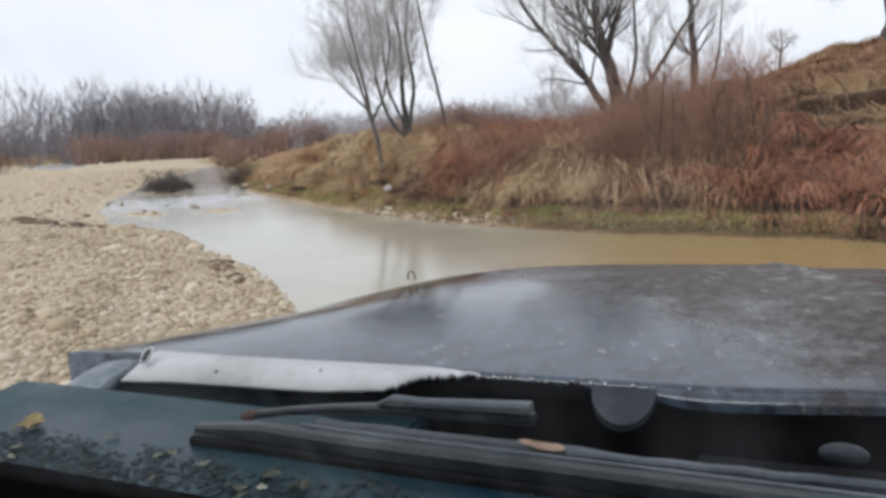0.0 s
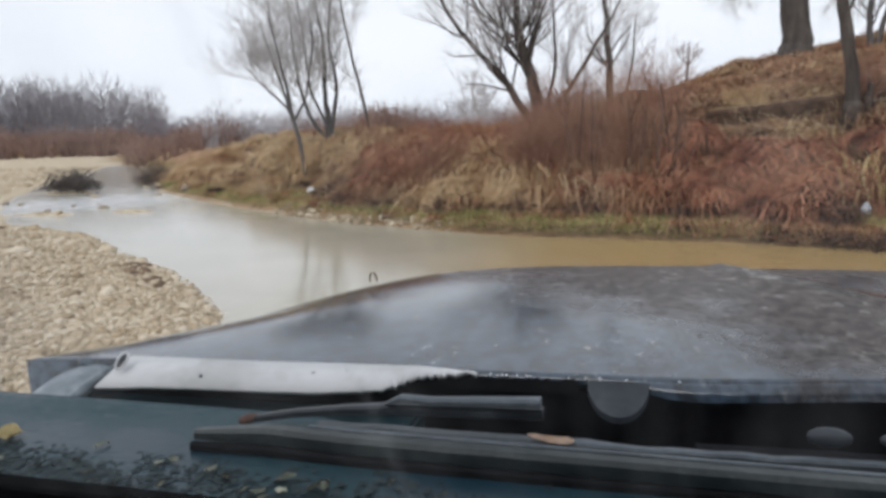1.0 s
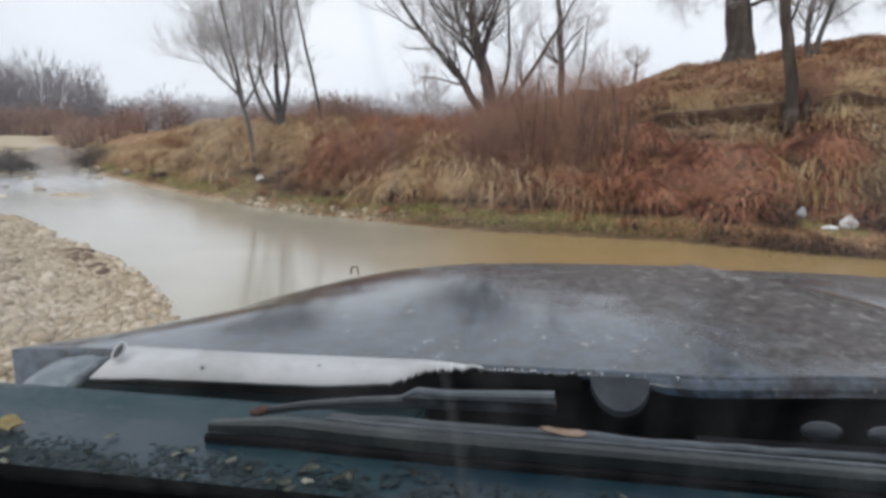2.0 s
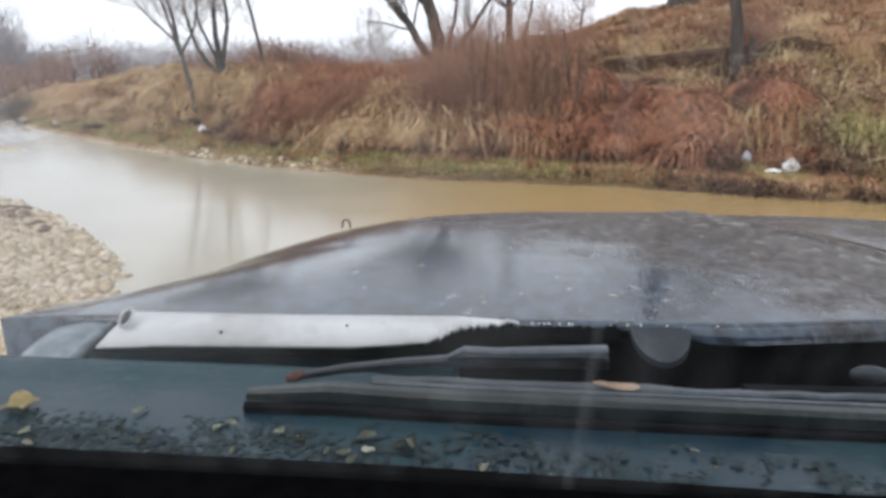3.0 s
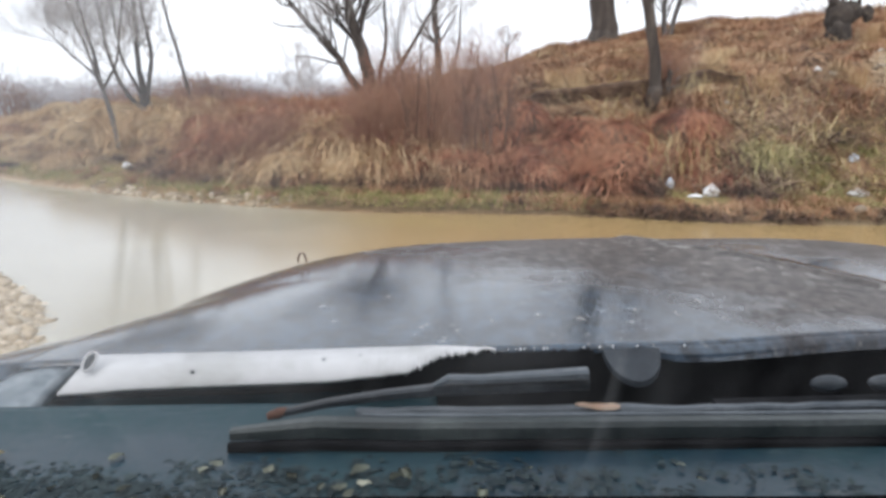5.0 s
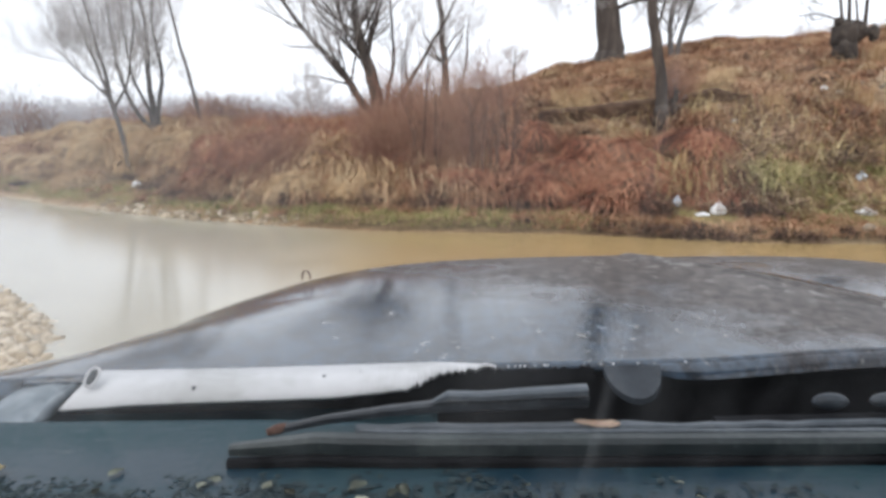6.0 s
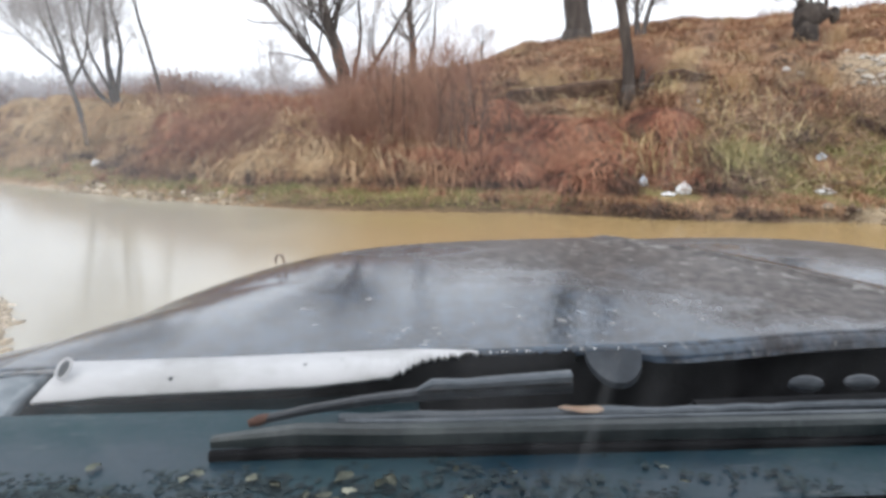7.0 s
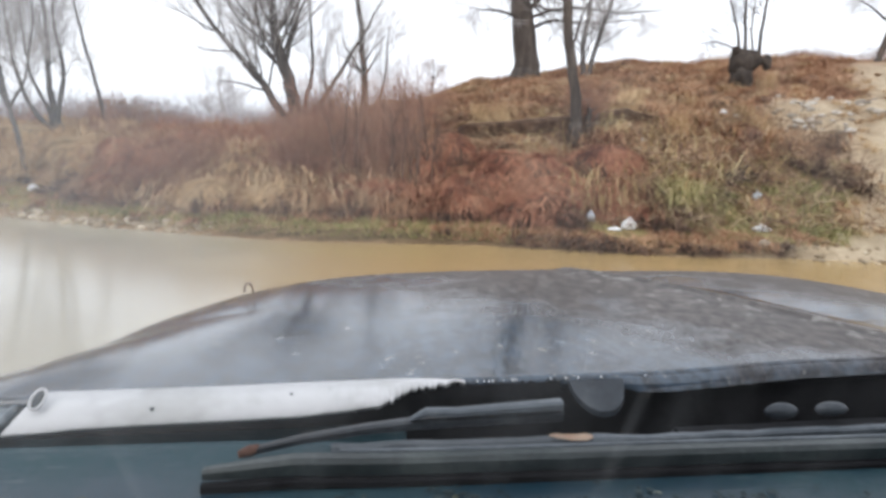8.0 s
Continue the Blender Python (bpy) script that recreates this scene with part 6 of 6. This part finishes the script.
def build_car():
    car = thing("car", "old dusty blue-grey car standing in the shallow ford", "car")
    car.matrix_world = pose(0, 0, 0, 0, -1.4, 0)
    sheet("hood", M_PAINT, car, -0.90, 0.90, 221, 71, thick=0.009, label="dusty blue-grey bonnet with pale dirt spots")
    for sgn in (-1, 1):
        a, b = (-1.0, -0.906) if sgn < 0 else (0.906, 1.0)
        sheet("fender", M_PAINT, car, a, b, 9, 25, drop=0.004, thick=0.42, label="dusty painted front wing")
    # pale strip along the bonnet's rear edge: sky reflection painted in, worn ragged below
    g = Geo()
    rs = np.random.RandomState(5)
    n = 260
    xs = np.linspace(-0.412, 0.108, n)
    tooth = np.convolve(rs.normal(0, 1, n), [0.15, 0.7, 0.15], "same")
    top_z = np.interp(xs, [-0.412, -0.2, 0.03, 0.07, 0.108], [1.1455, 1.1448, 1.1468, 1.1445, 1.1405])
    # the lower edge holds its height, then climbs in torn steps to the upper one
    low_z = np.interp(xs, [-0.412, -0.36, -0.278, -0.10, -0.01, 0.03, 0.075, 0.108], [1.1150, 1.1200, 1.1215, 1.1240, 1.1320, 1.1405, 1.1420, 1.1395])
    low_z = np.minimum(low_z + 0.0011 * tooth * np.clip((xs + 0.12) / 0.1, 0.12, 1), top_z - 0.0006)
    v = []
    for i in range(n):
        for u in (0, 0.5, 1):
            v.append((xs[i] - 0.026 * u * max(0.0, 1 - i / 15), 0.852 - 0.052 * u * min(1.0, (top_z[i] - low_z[i]) / 0.012),
                      top_z[i] + (low_z[i] - top_z[i]) * u + 0.002 * math.sin(math.pi * u)))
    k = len(v)
    v += [(a, b + 0.002, c - 0.005) for a, b, c in v]
    q = [(i * 3 + j, i * 3 + j + 1, i * 3 + j + 4, i * 3 + j + 3) for i in range(n - 1) for j in range(2)]
    q += [(k + d, k + c, k + b, k + a) for a, b, c, d in q]
    edge = [i * 3 for i in range(n)] + [(n - 1) * 3 + 1] + [i * 3 + 2 for i in range(n - 1, -1, -1)] + [1]
    q += [(edge[i], edge[(i + 1) % len(edge)], k + edge[(i + 1) % len(edge)], k + edge[i]) for i in range(len(edge))]
    g.add(v, q)
    part("rear_edge_strip", g, M_WHITE, car, "ragged dirty-white strip along the bonnet edge, sky reflection painted in")
    # hinge cap and bolts on the strip
    bm = bmesh.new()
    bmesh.ops.create_uvsphere(bm, u_segments=20, v_segments=12, radius=1)
    lie = Matrix.Translation((-0.404, 0.822, 1.1475)) @ pose(0, 0, 0, 58, 0, 0) @ pose(0, 0, 0, 0, 0, -24)
    for v in bm.verts:
        v.co = lie @ Vector((v.co.x * 0.0052, v.co.y * 0.0110, v.co.z * 0.004))
    part("hinge_cap", from_bm(bm, "hinge_cap", M_STEEL, True), M_STEEL, car, "dark oval hinge cap")
    a = np.linspace(0, 2 * np.pi, 25)
    g = Geo()
    g.tube([lie @ Vector((0.0070 * math.cos(i), 0.0128 * math.sin(i), 0.0)) for i in a], [0.0021] * 25, 6, cap=False)
    part("hinge_rim", g, M_WHITE, car, "dirty white rim of the hinge cap")
    for bx, by in ((-0.275, 0.818), (-0.112, 0.832), (-0.066, 0.838), (-0.03, 0.834)):
        g = Geo()
        bz = 1.1455 - 0.42 * (0.852 - by)
        g.tube([(bx, by, bz - 0.006), (bx, by, bz + 0.0015), (bx, by, bz + 0.0025)], [0.0026, 0.0026, 0.0016], 10)
        part("bolt", g, M_STEEL, car, "dull bolt head")
    # pull ring at the front of the bonnet
    g = Geo()
    a = np.linspace(-0.25, np.pi + 0.25, 15)
    g.tube([(-0.272 + 0.009 * math.cos(i), 1.50, 1.122 + 0.016 * math.sin(i)) for i in a], [0.0019] * 15, 6)
    part("pull_ring", g, M_RUST, car, "small rusty wire loop on the bonnet")
    g = Geo()
    n, k = 30, 6
    v = []
    for back in (0.0, 0.004):
        for x in np.linspace(0.31, 1.17, n):
            r = float(np.interp(x, [0.31, 0.35, 0.60, 1.17], [0.012, 0.021, 0.019, 0.008])) - back
            zt = float(skin_z(np.array((x - CX) / 0.95), np.array(0.0))) - 0.001 - back
            v += [(x, 0.855 - r * 0.8 * math.sin(a), zt - r * (1 - math.cos(a))) for a in np.linspace(0, 1.45, k)]
    q = [(i * k + j, i * k + j + 1, (i + 1) * k + j + 1, (i + 1) * k + j) for i in range(n - 1) for j in range(k - 1)]
    q += [tuple(n * k + a for a in reversed(f)) for f in q]
    g.add(v, q)
    part("rear_lip", g, M_PAINT, car, "rolled painted rear lip of the bonnet")
    # beads of water along the rear edge, the sky's glint painted as white
    rd = np.random.RandomState(19)
    for k in range(15):
        bx, r = rd.uniform(0.06, 0.36), rd.uniform(0.0008, 0.0017)
        bz = float(skin_z(np.array((bx - CX) / 0.95), np.array(0.0)))
        g = Geo()
        g.tube([(bx, 0.853, bz - r), (bx, 0.853, bz - r * 0.3), (bx, 0.853, bz + r * 0.5), (bx, 0.853, bz + r)], [r * 0.6, r, r * 0.85, r * 0.2], 8)
        part("water_bead", g, M_DROP, car, "bead of water on the bonnet edge, glint painted white")
    # added black strip with short upright shreds, painting the shade under the rear edge
    rd = np.random.RandomState(23)
    g = Geo()
    xs = np.linspace(0.030, 0.236, 90)
    up = 1.1330 + 0.0016 * np.abs(rd.normal(0, 1, 90)) + np.where(rd.uniform(0, 1, 90) > 0.93, 0.0035, 0) + 0.004 * np.exp(-((xs - 0.098) / 0.004) ** 2)
    v = [(x, 0.850 + dy, z) for dy in (0.0, 0.004) for x, zz in zip(xs, up) for z in (1.118, zz)]
    m = len(xs)
    q = [(2 * i, 2 * i + 2, 2 * i + 3, 2 * i + 1) for i in range(m - 1)] + [(2 * m + 2 * i, 2 * m + 2 * i + 1, 2 * m + 2 * i + 3, 2 * m + 2 * i + 2) for i in range(m - 1)]
    q += [(2 * i + 1, 2 * i + 3, 2 * m + 2 * i + 3, 2 * m + 2 * i + 1) for i in range(m - 1)]
    g.add(v, q)
    part("underhood_shade", g, M_BLACK, car, "ragged black strip painting the shade under the bonnet", smooth=False)
    slab("gutter", M_COWL, car, (-0.57, 0.735, 1.01), (0.03, 0.866, 1.082), "dirty teal gutter under the bonnet edge")
    # latch tab that hangs from the rear edge
    bm = bmesh.new()
    n = 24
    ring0 = []
    for i in range(n + 1):
        b = math.pi * i / n
        ring0.append((0.2835 + 0.0365 * math.cos(b), 0.848 - 0.044 * math.sin(b), 1.137 - 0.027 * math.sin(b)))
    top = [bm.verts.new(p) for p in ring0]
    low = [bm.verts.new((p[0], p[1], p[2] - 0.008)) for p in ring0]
    bm.faces.new(top)
    bm.faces.new(low[::-1])
    for i in range(n + 1):
        j = (i + 1) % (n + 1)
        bm.faces.new((top[i], low[i], low[j], top[j]))
    part("latch_tab", from_bm(bm, "latch_tab", M_TAB), M_TAB, car, "rounded painted latch tab")
    # air trough between bonnet and cowl, the gap's shade painted as black slabs
    slab("trough_floor", M_BLACK, car, (-0.58, 0.70, 0.93), (1.20, 0.87, 0.95))
    slab("trough_wall", M_BLACK, car, (-0.45, 0.868, 0.95), (1.20, 0.88, 1.122))
    for nx, nr in ((0.4925, 0.0105), (0.560, 0.009)):
        bm = bmesh.new()
        bmesh.ops.create_uvsphere(bm, u_segments=20, v_segments=12, radius=1)
        for v in bm.verts:
            v.co = Vector((nx + v.co.x * 0.0215, 0.760 + v.co.y * 0.010, 1.1195 + v.co.z * nr))
        part("washer_nozzle", from_bm(bm, "washer_nozzle", M_TAB, True), M_TAB, car, "oval dull metal washer nozzle")
    slab("nozzle_rail", M_BLACK, car, (0.36, 0.755, 1.070), (1.15, 0.79, 1.094))
    # cowl panel below the windscreen, with a rolled front lip
    g = Geo()
    xs = np.linspace(-0.60, 1.26, 40)
    rows_y = [0.742, 0.744, 0.736, 0.725, 0.69, 0.64, 0.58, 0.50]
    rows_z = [1.078, 1.097, 1.105, 1.104, 1.102, 1.100, 1.098, 1.100]
    fore = 0.030 / (1 + np.exp((xs + 0.02) * 25))
    v = [(x, yy + fo * min(1.0, max(0.0, (yy - 0.5) / 0.2)), zz + 0.1 * fo - 0.013 * x) for yy, zz in zip(rows_y, rows_z) for x, fo in zip(xs, fore)]
    f = [(j * 40 + i, j * 40 + i + 1, (j + 1) * 40 + i + 1, (j + 1) * 40 + i) for j in range(len(rows_y) - 1) for i in range(39)]
    k = len(v)
    v += [(a, b, c - 0.02) for a, b, c in v]
    f += [(k + d, k + c, k + b, k + a) for a, b, c, d in f]
    g.add(v, f)
    part("cowl_panel", g, M_COWL, car, "dirty teal-blue scuttle panel below the windscreen")
    # corner piece beside the strip
    g = Geo()
    n, k = 14, 9
    v = []
    for i in range(n):
        u = i / (n - 1)
        for j in range(k):
            w = j / (k - 1)
            arch = math.sin(math.pi * min(1.0, u * 1.15 + 0.0)) ** 0.5 if u < 0.87 else 0.6
            v.append((-0.522 + 0.080 * u - 0.018 * w, 0.868 - 0.125 * w, 1.122 + 0.014 * u * arch - 0.010 * w - 0.034 * w ** 3))
    m = n * k
    v += [(a, b, c - 0.02) for a, b, c in v]
    q = [(i * k + j, (i + 1) * k + j, (i + 1) * k + j + 1, i * k + j + 1) for i in range(n - 1) for j in range(k - 1)]
    q += [tuple(m + a for a in reversed(f)) for f in q]
    rim = [i * k for i in range(n)] + [(n - 1) * k + j for j in range(1, k)] + [i * k + k - 1 for i in range(n - 2, -1, -1)] + list(range(k - 2, 0, -1))
    q += [(rim[i], m + rim[i], m + rim[(i + 1) % len(rim)], rim[(i + 1) % len(rim)]) for i in range(len(rim))]
    g.add(v, q)
    part("corner_cover", g, M_CORNER, car, "pale grey-blue rounded corner cover")
    xs = np.linspace(-0.06, 1.15, 40)
    rd = np.random.RandomState(29)
    bar("cowl_lip", M_COVER, car, [(x, 0.733 + 0.001 * rd.normal(), 1.1075 - 0.012 * min(x, 0.3) + 0.0008 * rd.normal()) for x in xs],
        np.where(xs < 0.26, 0.020, 0.013), np.where(xs < 0.26, 0.012, 0.009), "pale grey lip of the scuttle")
    # wiper: arm, blade holder and rubber
    wiper_pts = [(-0.150, 0.722, 1.117), (-0.09, 0.726, 1.127), (-0.026, 0.73, 1.1335), (0.035, 0.732, 1.1375), (0.12, 0.735, 1.138), (0.205, 0.738, 1.138)]
    arm = bar("wiper_arm", M_ARM, car, wiper_pts, [0.010, 0.012, 0.014, 0.016, 0.018, 0.018], [0.008, 0.009, 0.010, 0.012, 0.012, 0.012], "dark metal wiper arm")
    bar("arm_cover", M_COVER, arm, [(0.028, 0.724, 1.1455), (0.046, 0.727, 1.1520), (0.082, 0.729, 1.1495), (0.14, 0.731, 1.1510), (0.203, 0.733, 1.1525)],
        [0.008, 0.014, 0.016, 0.018, 0.018], [0.003, 0.008, 0.008, 0.009, 0.010], "scuffed grey-blue arm cover")
    g = Geo()
    g.tube([(-0.158, 0.720, 1.115), (-0.146, 0.722, 1.118), (-0.136, 0.723, 1.120)], [0.004, 0.0065, 0.005], 10)
    part("arm_pivot", g, M_RUST, arm, "rusty wiper pivot")
    xs = np.linspace(-0.184, 0.95, 26)

    def blade_z(x):
        return 1.1190 - 0.019 * (x - 0.03) + 0.003 * math.exp(-((x + 0.09) / 0.05) ** 2)

    taper = [min(1.0, (x + 0.194) * 11) for x in xs]
    blade = bar("wiper_blade", M_TRIM, car, [(x, 0.672, blade_z(x) - 0.004 * (1 - w)) for x, w in zip(xs, taper)],
                [0.012 + 0.008 * w for w in taper], [0.010 + 0.010 * w for w in taper], "weathered grey-green wiper blade")
    bar("blade_spine", M_COVER, blade, [(x, 0.683, blade_z(x) + 0.009) for x in xs[3:]], [0.006] * 23, [0.005] * 23, "pale upper edge of the blade")
    bar("blade_rubber", M_BLACK, blade, [(x, 0.661, blade_z(x) - 0.0135) for x in xs], [0.010] * 26, [0.010] * 26, "black rubber of the blade")
    # dashboard and lower windscreen frame
    g = Geo()
    xs = np.linspace(-0.58, 1.22, 30)
    prof = [(0.508, 1.10), (0.508, 1.138), (0.500, 1.146), (0.486, 1.147), (0.44, 1.135), (0.30, 1.12), (0.16, 1.06), (0.14, 0.80)]
    v = [(x, yy, zz + float(np.interp(x, [-0.33, 0, 0.35], [0.006, 0.002, -0.008]))) for yy, zz in prof for x in xs]
    f = [(j * 30 + i, j * 30 + i + 1, (j + 1) * 30 + i + 1, (j + 1) * 30 + i) for j in range(len(prof) - 1) for i in range(29)]
    g.add(v, f)
    part("dashboard", g, M_DASH, car, "matt black dashboard top")
    # body: sides, floor, nose
    for x0, x1 in ((-0.62, -0.59), (1.27, 1.30)):
        slab("side_panel", M_PAINT, car, (x0, -2.1, 0.42), (x1, 0.80, 1.09), bevel=0.012)
    slab("rear_panel", M_PAINT, car, (-0.59, -2.12, 0.42), (1.27, -2.09, 1.05), bevel=0.012)
    slab("floor_pan", M_BLACK, car, (-0.59, -2.09, 0.40), (1.27, 0.70, 0.43))
    slab("nose_panel", M_PAINT, car, (-0.40, 1.70, 0.52), (1.20, 1.74, 1.00), bevel=0.012)
    slab("bumper", M_STEEL, car, (-0.48, 1.80, 0.42), (1.16, 1.90, 0.54), "dull steel bumper", 0.02)
    slab("frame_rail", M_BLACK, car, (-0.20, -2.0, 0.28), (0.0, 1.70, 0.40))
    slab("frame_rail", M_BLACK, car, (0.44, -2.0, 0.28), (0.64, 1.70, 0.40))
    # roof, headliner and pillars lie out of view, added to shade the dashboard
    slab("roof", M_PAINT, car, (-0.56, -2.05, 1.80), (1.24, 0.02, 1.84), "dusty blue-grey roof panel, unseen, shading the dashboard", 0.015)
    slab("headliner", M_BLACK, car, (-0.54, -2.03, 1.785), (1.22, 0.0, 1.797))
    for px in (-0.585, 1.265):
        for y0, z0, y1, z1 in ((0.46, 1.06, 0.02, 1.82), (-0.75, 1.06, -0.75, 1.80), (-2.08, 1.04, -2.02, 1.82)):
            g = Geo()
            sx = 1 if px < 0 else -1
            g.tube([(px, y0, z0), (px + sx * 0.02, (y0 + y1) / 2, (z0 + z1) / 2), (px + sx * 0.04, y1, z1)], [0.035, 0.032, 0.03], 8)
            part("pillar", g, M_PAINT, car)
    # windscreen: one pane between the pillars, from the scuttle to the roof
    g = Geo()
    v = []
    for lift in (0.0, 0.005):
        for x, up in ((-0.545, 0), (1.225, 0), (1.20, 1), (-0.52, 1)):
            y0, z0 = (0.497, 1.122) if up == 0 else (0.035, 1.800)
            v.append((x, y0 + lift * 0.83, z0 + lift * 0.56))
    g.add(v, [(0, 1, 2, 3), (7, 6, 5, 4), (0, 4, 5, 1), (1, 5, 6, 2), (2, 6, 7, 3), (3, 7, 4, 0)])
    glass = part("windscreen", g, M_GLASS, car, "grimy windscreen glass with dried drips", smooth=False)
    glass.visible_shadow = False
    slab("back_panel", M_PAINT, car, (-0.56, -2.10, 1.05), (1.24, -2.07, 1.82), bevel=0.012)
    for y in (1.10, -1.35):
        zr = float(land(np.array([0.22]), np.array([y]))[0]) + 0.32
        for x in (-0.46, 1.14):
            wheel(car, x, y, zr)
        g = Geo()
        g.tube([(-0.42, y, zr), (0.34, y, zr), (1.10, y, zr)], [0.05, 0.06, 0.05], 10)
        part("axle", g, M_BLACK, car)
    return car


CAR = build_car()


def leaf_mesh(name, mat, seed, length):
    rs = np.random.RandomState(seed)
    bm = bmesh.new()
    n = 7
    rows_v = []
    for i in range(n):
        u = i / (n - 1)
        w = math.sin(math.pi * (0.06 + 0.9 * u) ** 0.8) * 0.32 * length * (1 + rs.normal(0, 0.12))
        z = 0.10 * length * math.sin(3 * u + seed) ** 2
        rows_v.append([bm.verts.new((a * w, (u - 0.5) * length, z + abs(a) * 0.10 * length + 0.002)) for a in (-1, 0, 1)])
    for i in range(n - 1):
        for j in range(2):
            bm.faces.new((rows_v[i][j], rows_v[i][j + 1], rows_v[i + 1][j + 1], rows_v[i + 1][j]))
    bmesh.ops.solidify(bm, geom=list(bm.faces), thickness=0.0008)
    return from_bm(bm, name, mat, True)


leaf_kinds = [leaf_mesh("fallen_leaf", M_LEAF, k, 0.018) for k in range(4)]
rs = np.random.RandomState(101)
TILT = Matrix(CAR.matrix_world)


def drop_leaf(x, y, z, mesh, scale, label):
    ob = new("fallen_leaf", mesh)
    ob.matrix_world = TILT @ Matrix.Translation((x, y, z - 0.013 * x)) @ pose(0, 0, 0, rs.uniform(-6, 6), rs.uniform(-6, 6), rs.uniform(0, 360)) @ Matrix.Diagonal((scale, scale, scale, 1))
    tagged(ob, label, "leaf", "leaves on the scuttle")


for k in range(36):
    lx = -0.47 + 0.56 * rs.beta(1.1, 1.5)
    ly = 0.555 + 0.10 * rs.beta(1.0, 1.7)
    drop_leaf(lx, ly, 1.1030, leaf_kinds[k % 4], rs.uniform(0.4, 1.0) * (1.45 if k % 5 == 0 else 1.0), "small withered pale leaf lying on the scuttle")
for k in range(7):
    drop_leaf(rs.uniform(0.1, 0.6), rs.uniform(0.56, 0.62), 1.1030, leaf_kinds[k % 4], rs.uniform(0.3, 0.6), "small withered pale leaf lying on the scuttle")
big_leaf = new("fallen_leaf", leaf_mesh("fallen_leaf", M_LEAF_YELLOW, 5, 0.043))
big_leaf.matrix_world = TILT @ Matrix.Translation((-0.428, 0.648, 1.1090)) @ pose(0, 0, 0, 0, 0, 40)
tagged(big_leaf, "large yellow leaf in the corner of the scuttle", "leaf", "leaves on the scuttle")
lip_leaf = new("fallen_leaf", leaf_mesh("fallen_leaf", M_LEAF_ORANGE, 8, 0.055))
lip_leaf.matrix_world = TILT @ Matrix.Translation((0.213, 0.727, 1.1115)) @ pose(0, 0, 0, 24, 0, 0) @ pose(0, 0, 0, 0, 0, 84) @ Matrix.Diagonal((0.36, 0.92, 0.45, 1))
tagged(lip_leaf, "pale orange-brown leaf lying on the scuttle lip", "leaf", "leaves on the scuttle")

# dark leaf litter in the corner of the scuttle
rs = np.random.RandomState(111)
n = 6500
lx, ly = -0.56 + 1.30 * rs.beta(0.9, 2.2, n), 0.525 + 0.135 * rs.beta(1.0, 1.7, n)
k = rs.uniform(-0.42, 0.5, n) < wave(lx, ly, 55.0, 41) * 0.9 - 7.0 * np.clip(ly - 0.585, 0, 1) - 0.5 * np.clip(lx + 0.15, 0, 1)
lx, ly = lx[k], ly[k]
n = len(lx)
az, ln = rs.uniform(0, 6.28, n), rs.uniform(0.0020, 0.0070, n)
ux, uy = np.cos(az) * ln, np.sin(az) * ln
wx, wy = -np.sin(az) * ln * 0.55, np.cos(az) * ln * 0.55
lift = rs.uniform(0.0003, 0.0012, (n, 4))
p = np.stack([np.stack([lx - ux, ly - uy, 1.1018 - 0.013 * lx + lift[:, 0]], 1), np.stack([lx + wx, ly + wy, 1.1018 - 0.013 * lx + lift[:, 1]], 1),
              np.stack([lx + ux, ly + uy, 1.1018 - 0.013 * lx + lift[:, 2]], 1), np.stack([lx - wx, ly - wy, 1.1018 - 0.013 * lx + lift[:, 3]], 1)], 1).reshape(-1, 3)
litter = stuff("leaf_litter", p, np.arange(n * 4).reshape(-1, 4), np.zeros((0, 3)), M_LITTER, "dark rotting leaf litter on the scuttle", "leaf litter")
litter.matrix_world = TILT
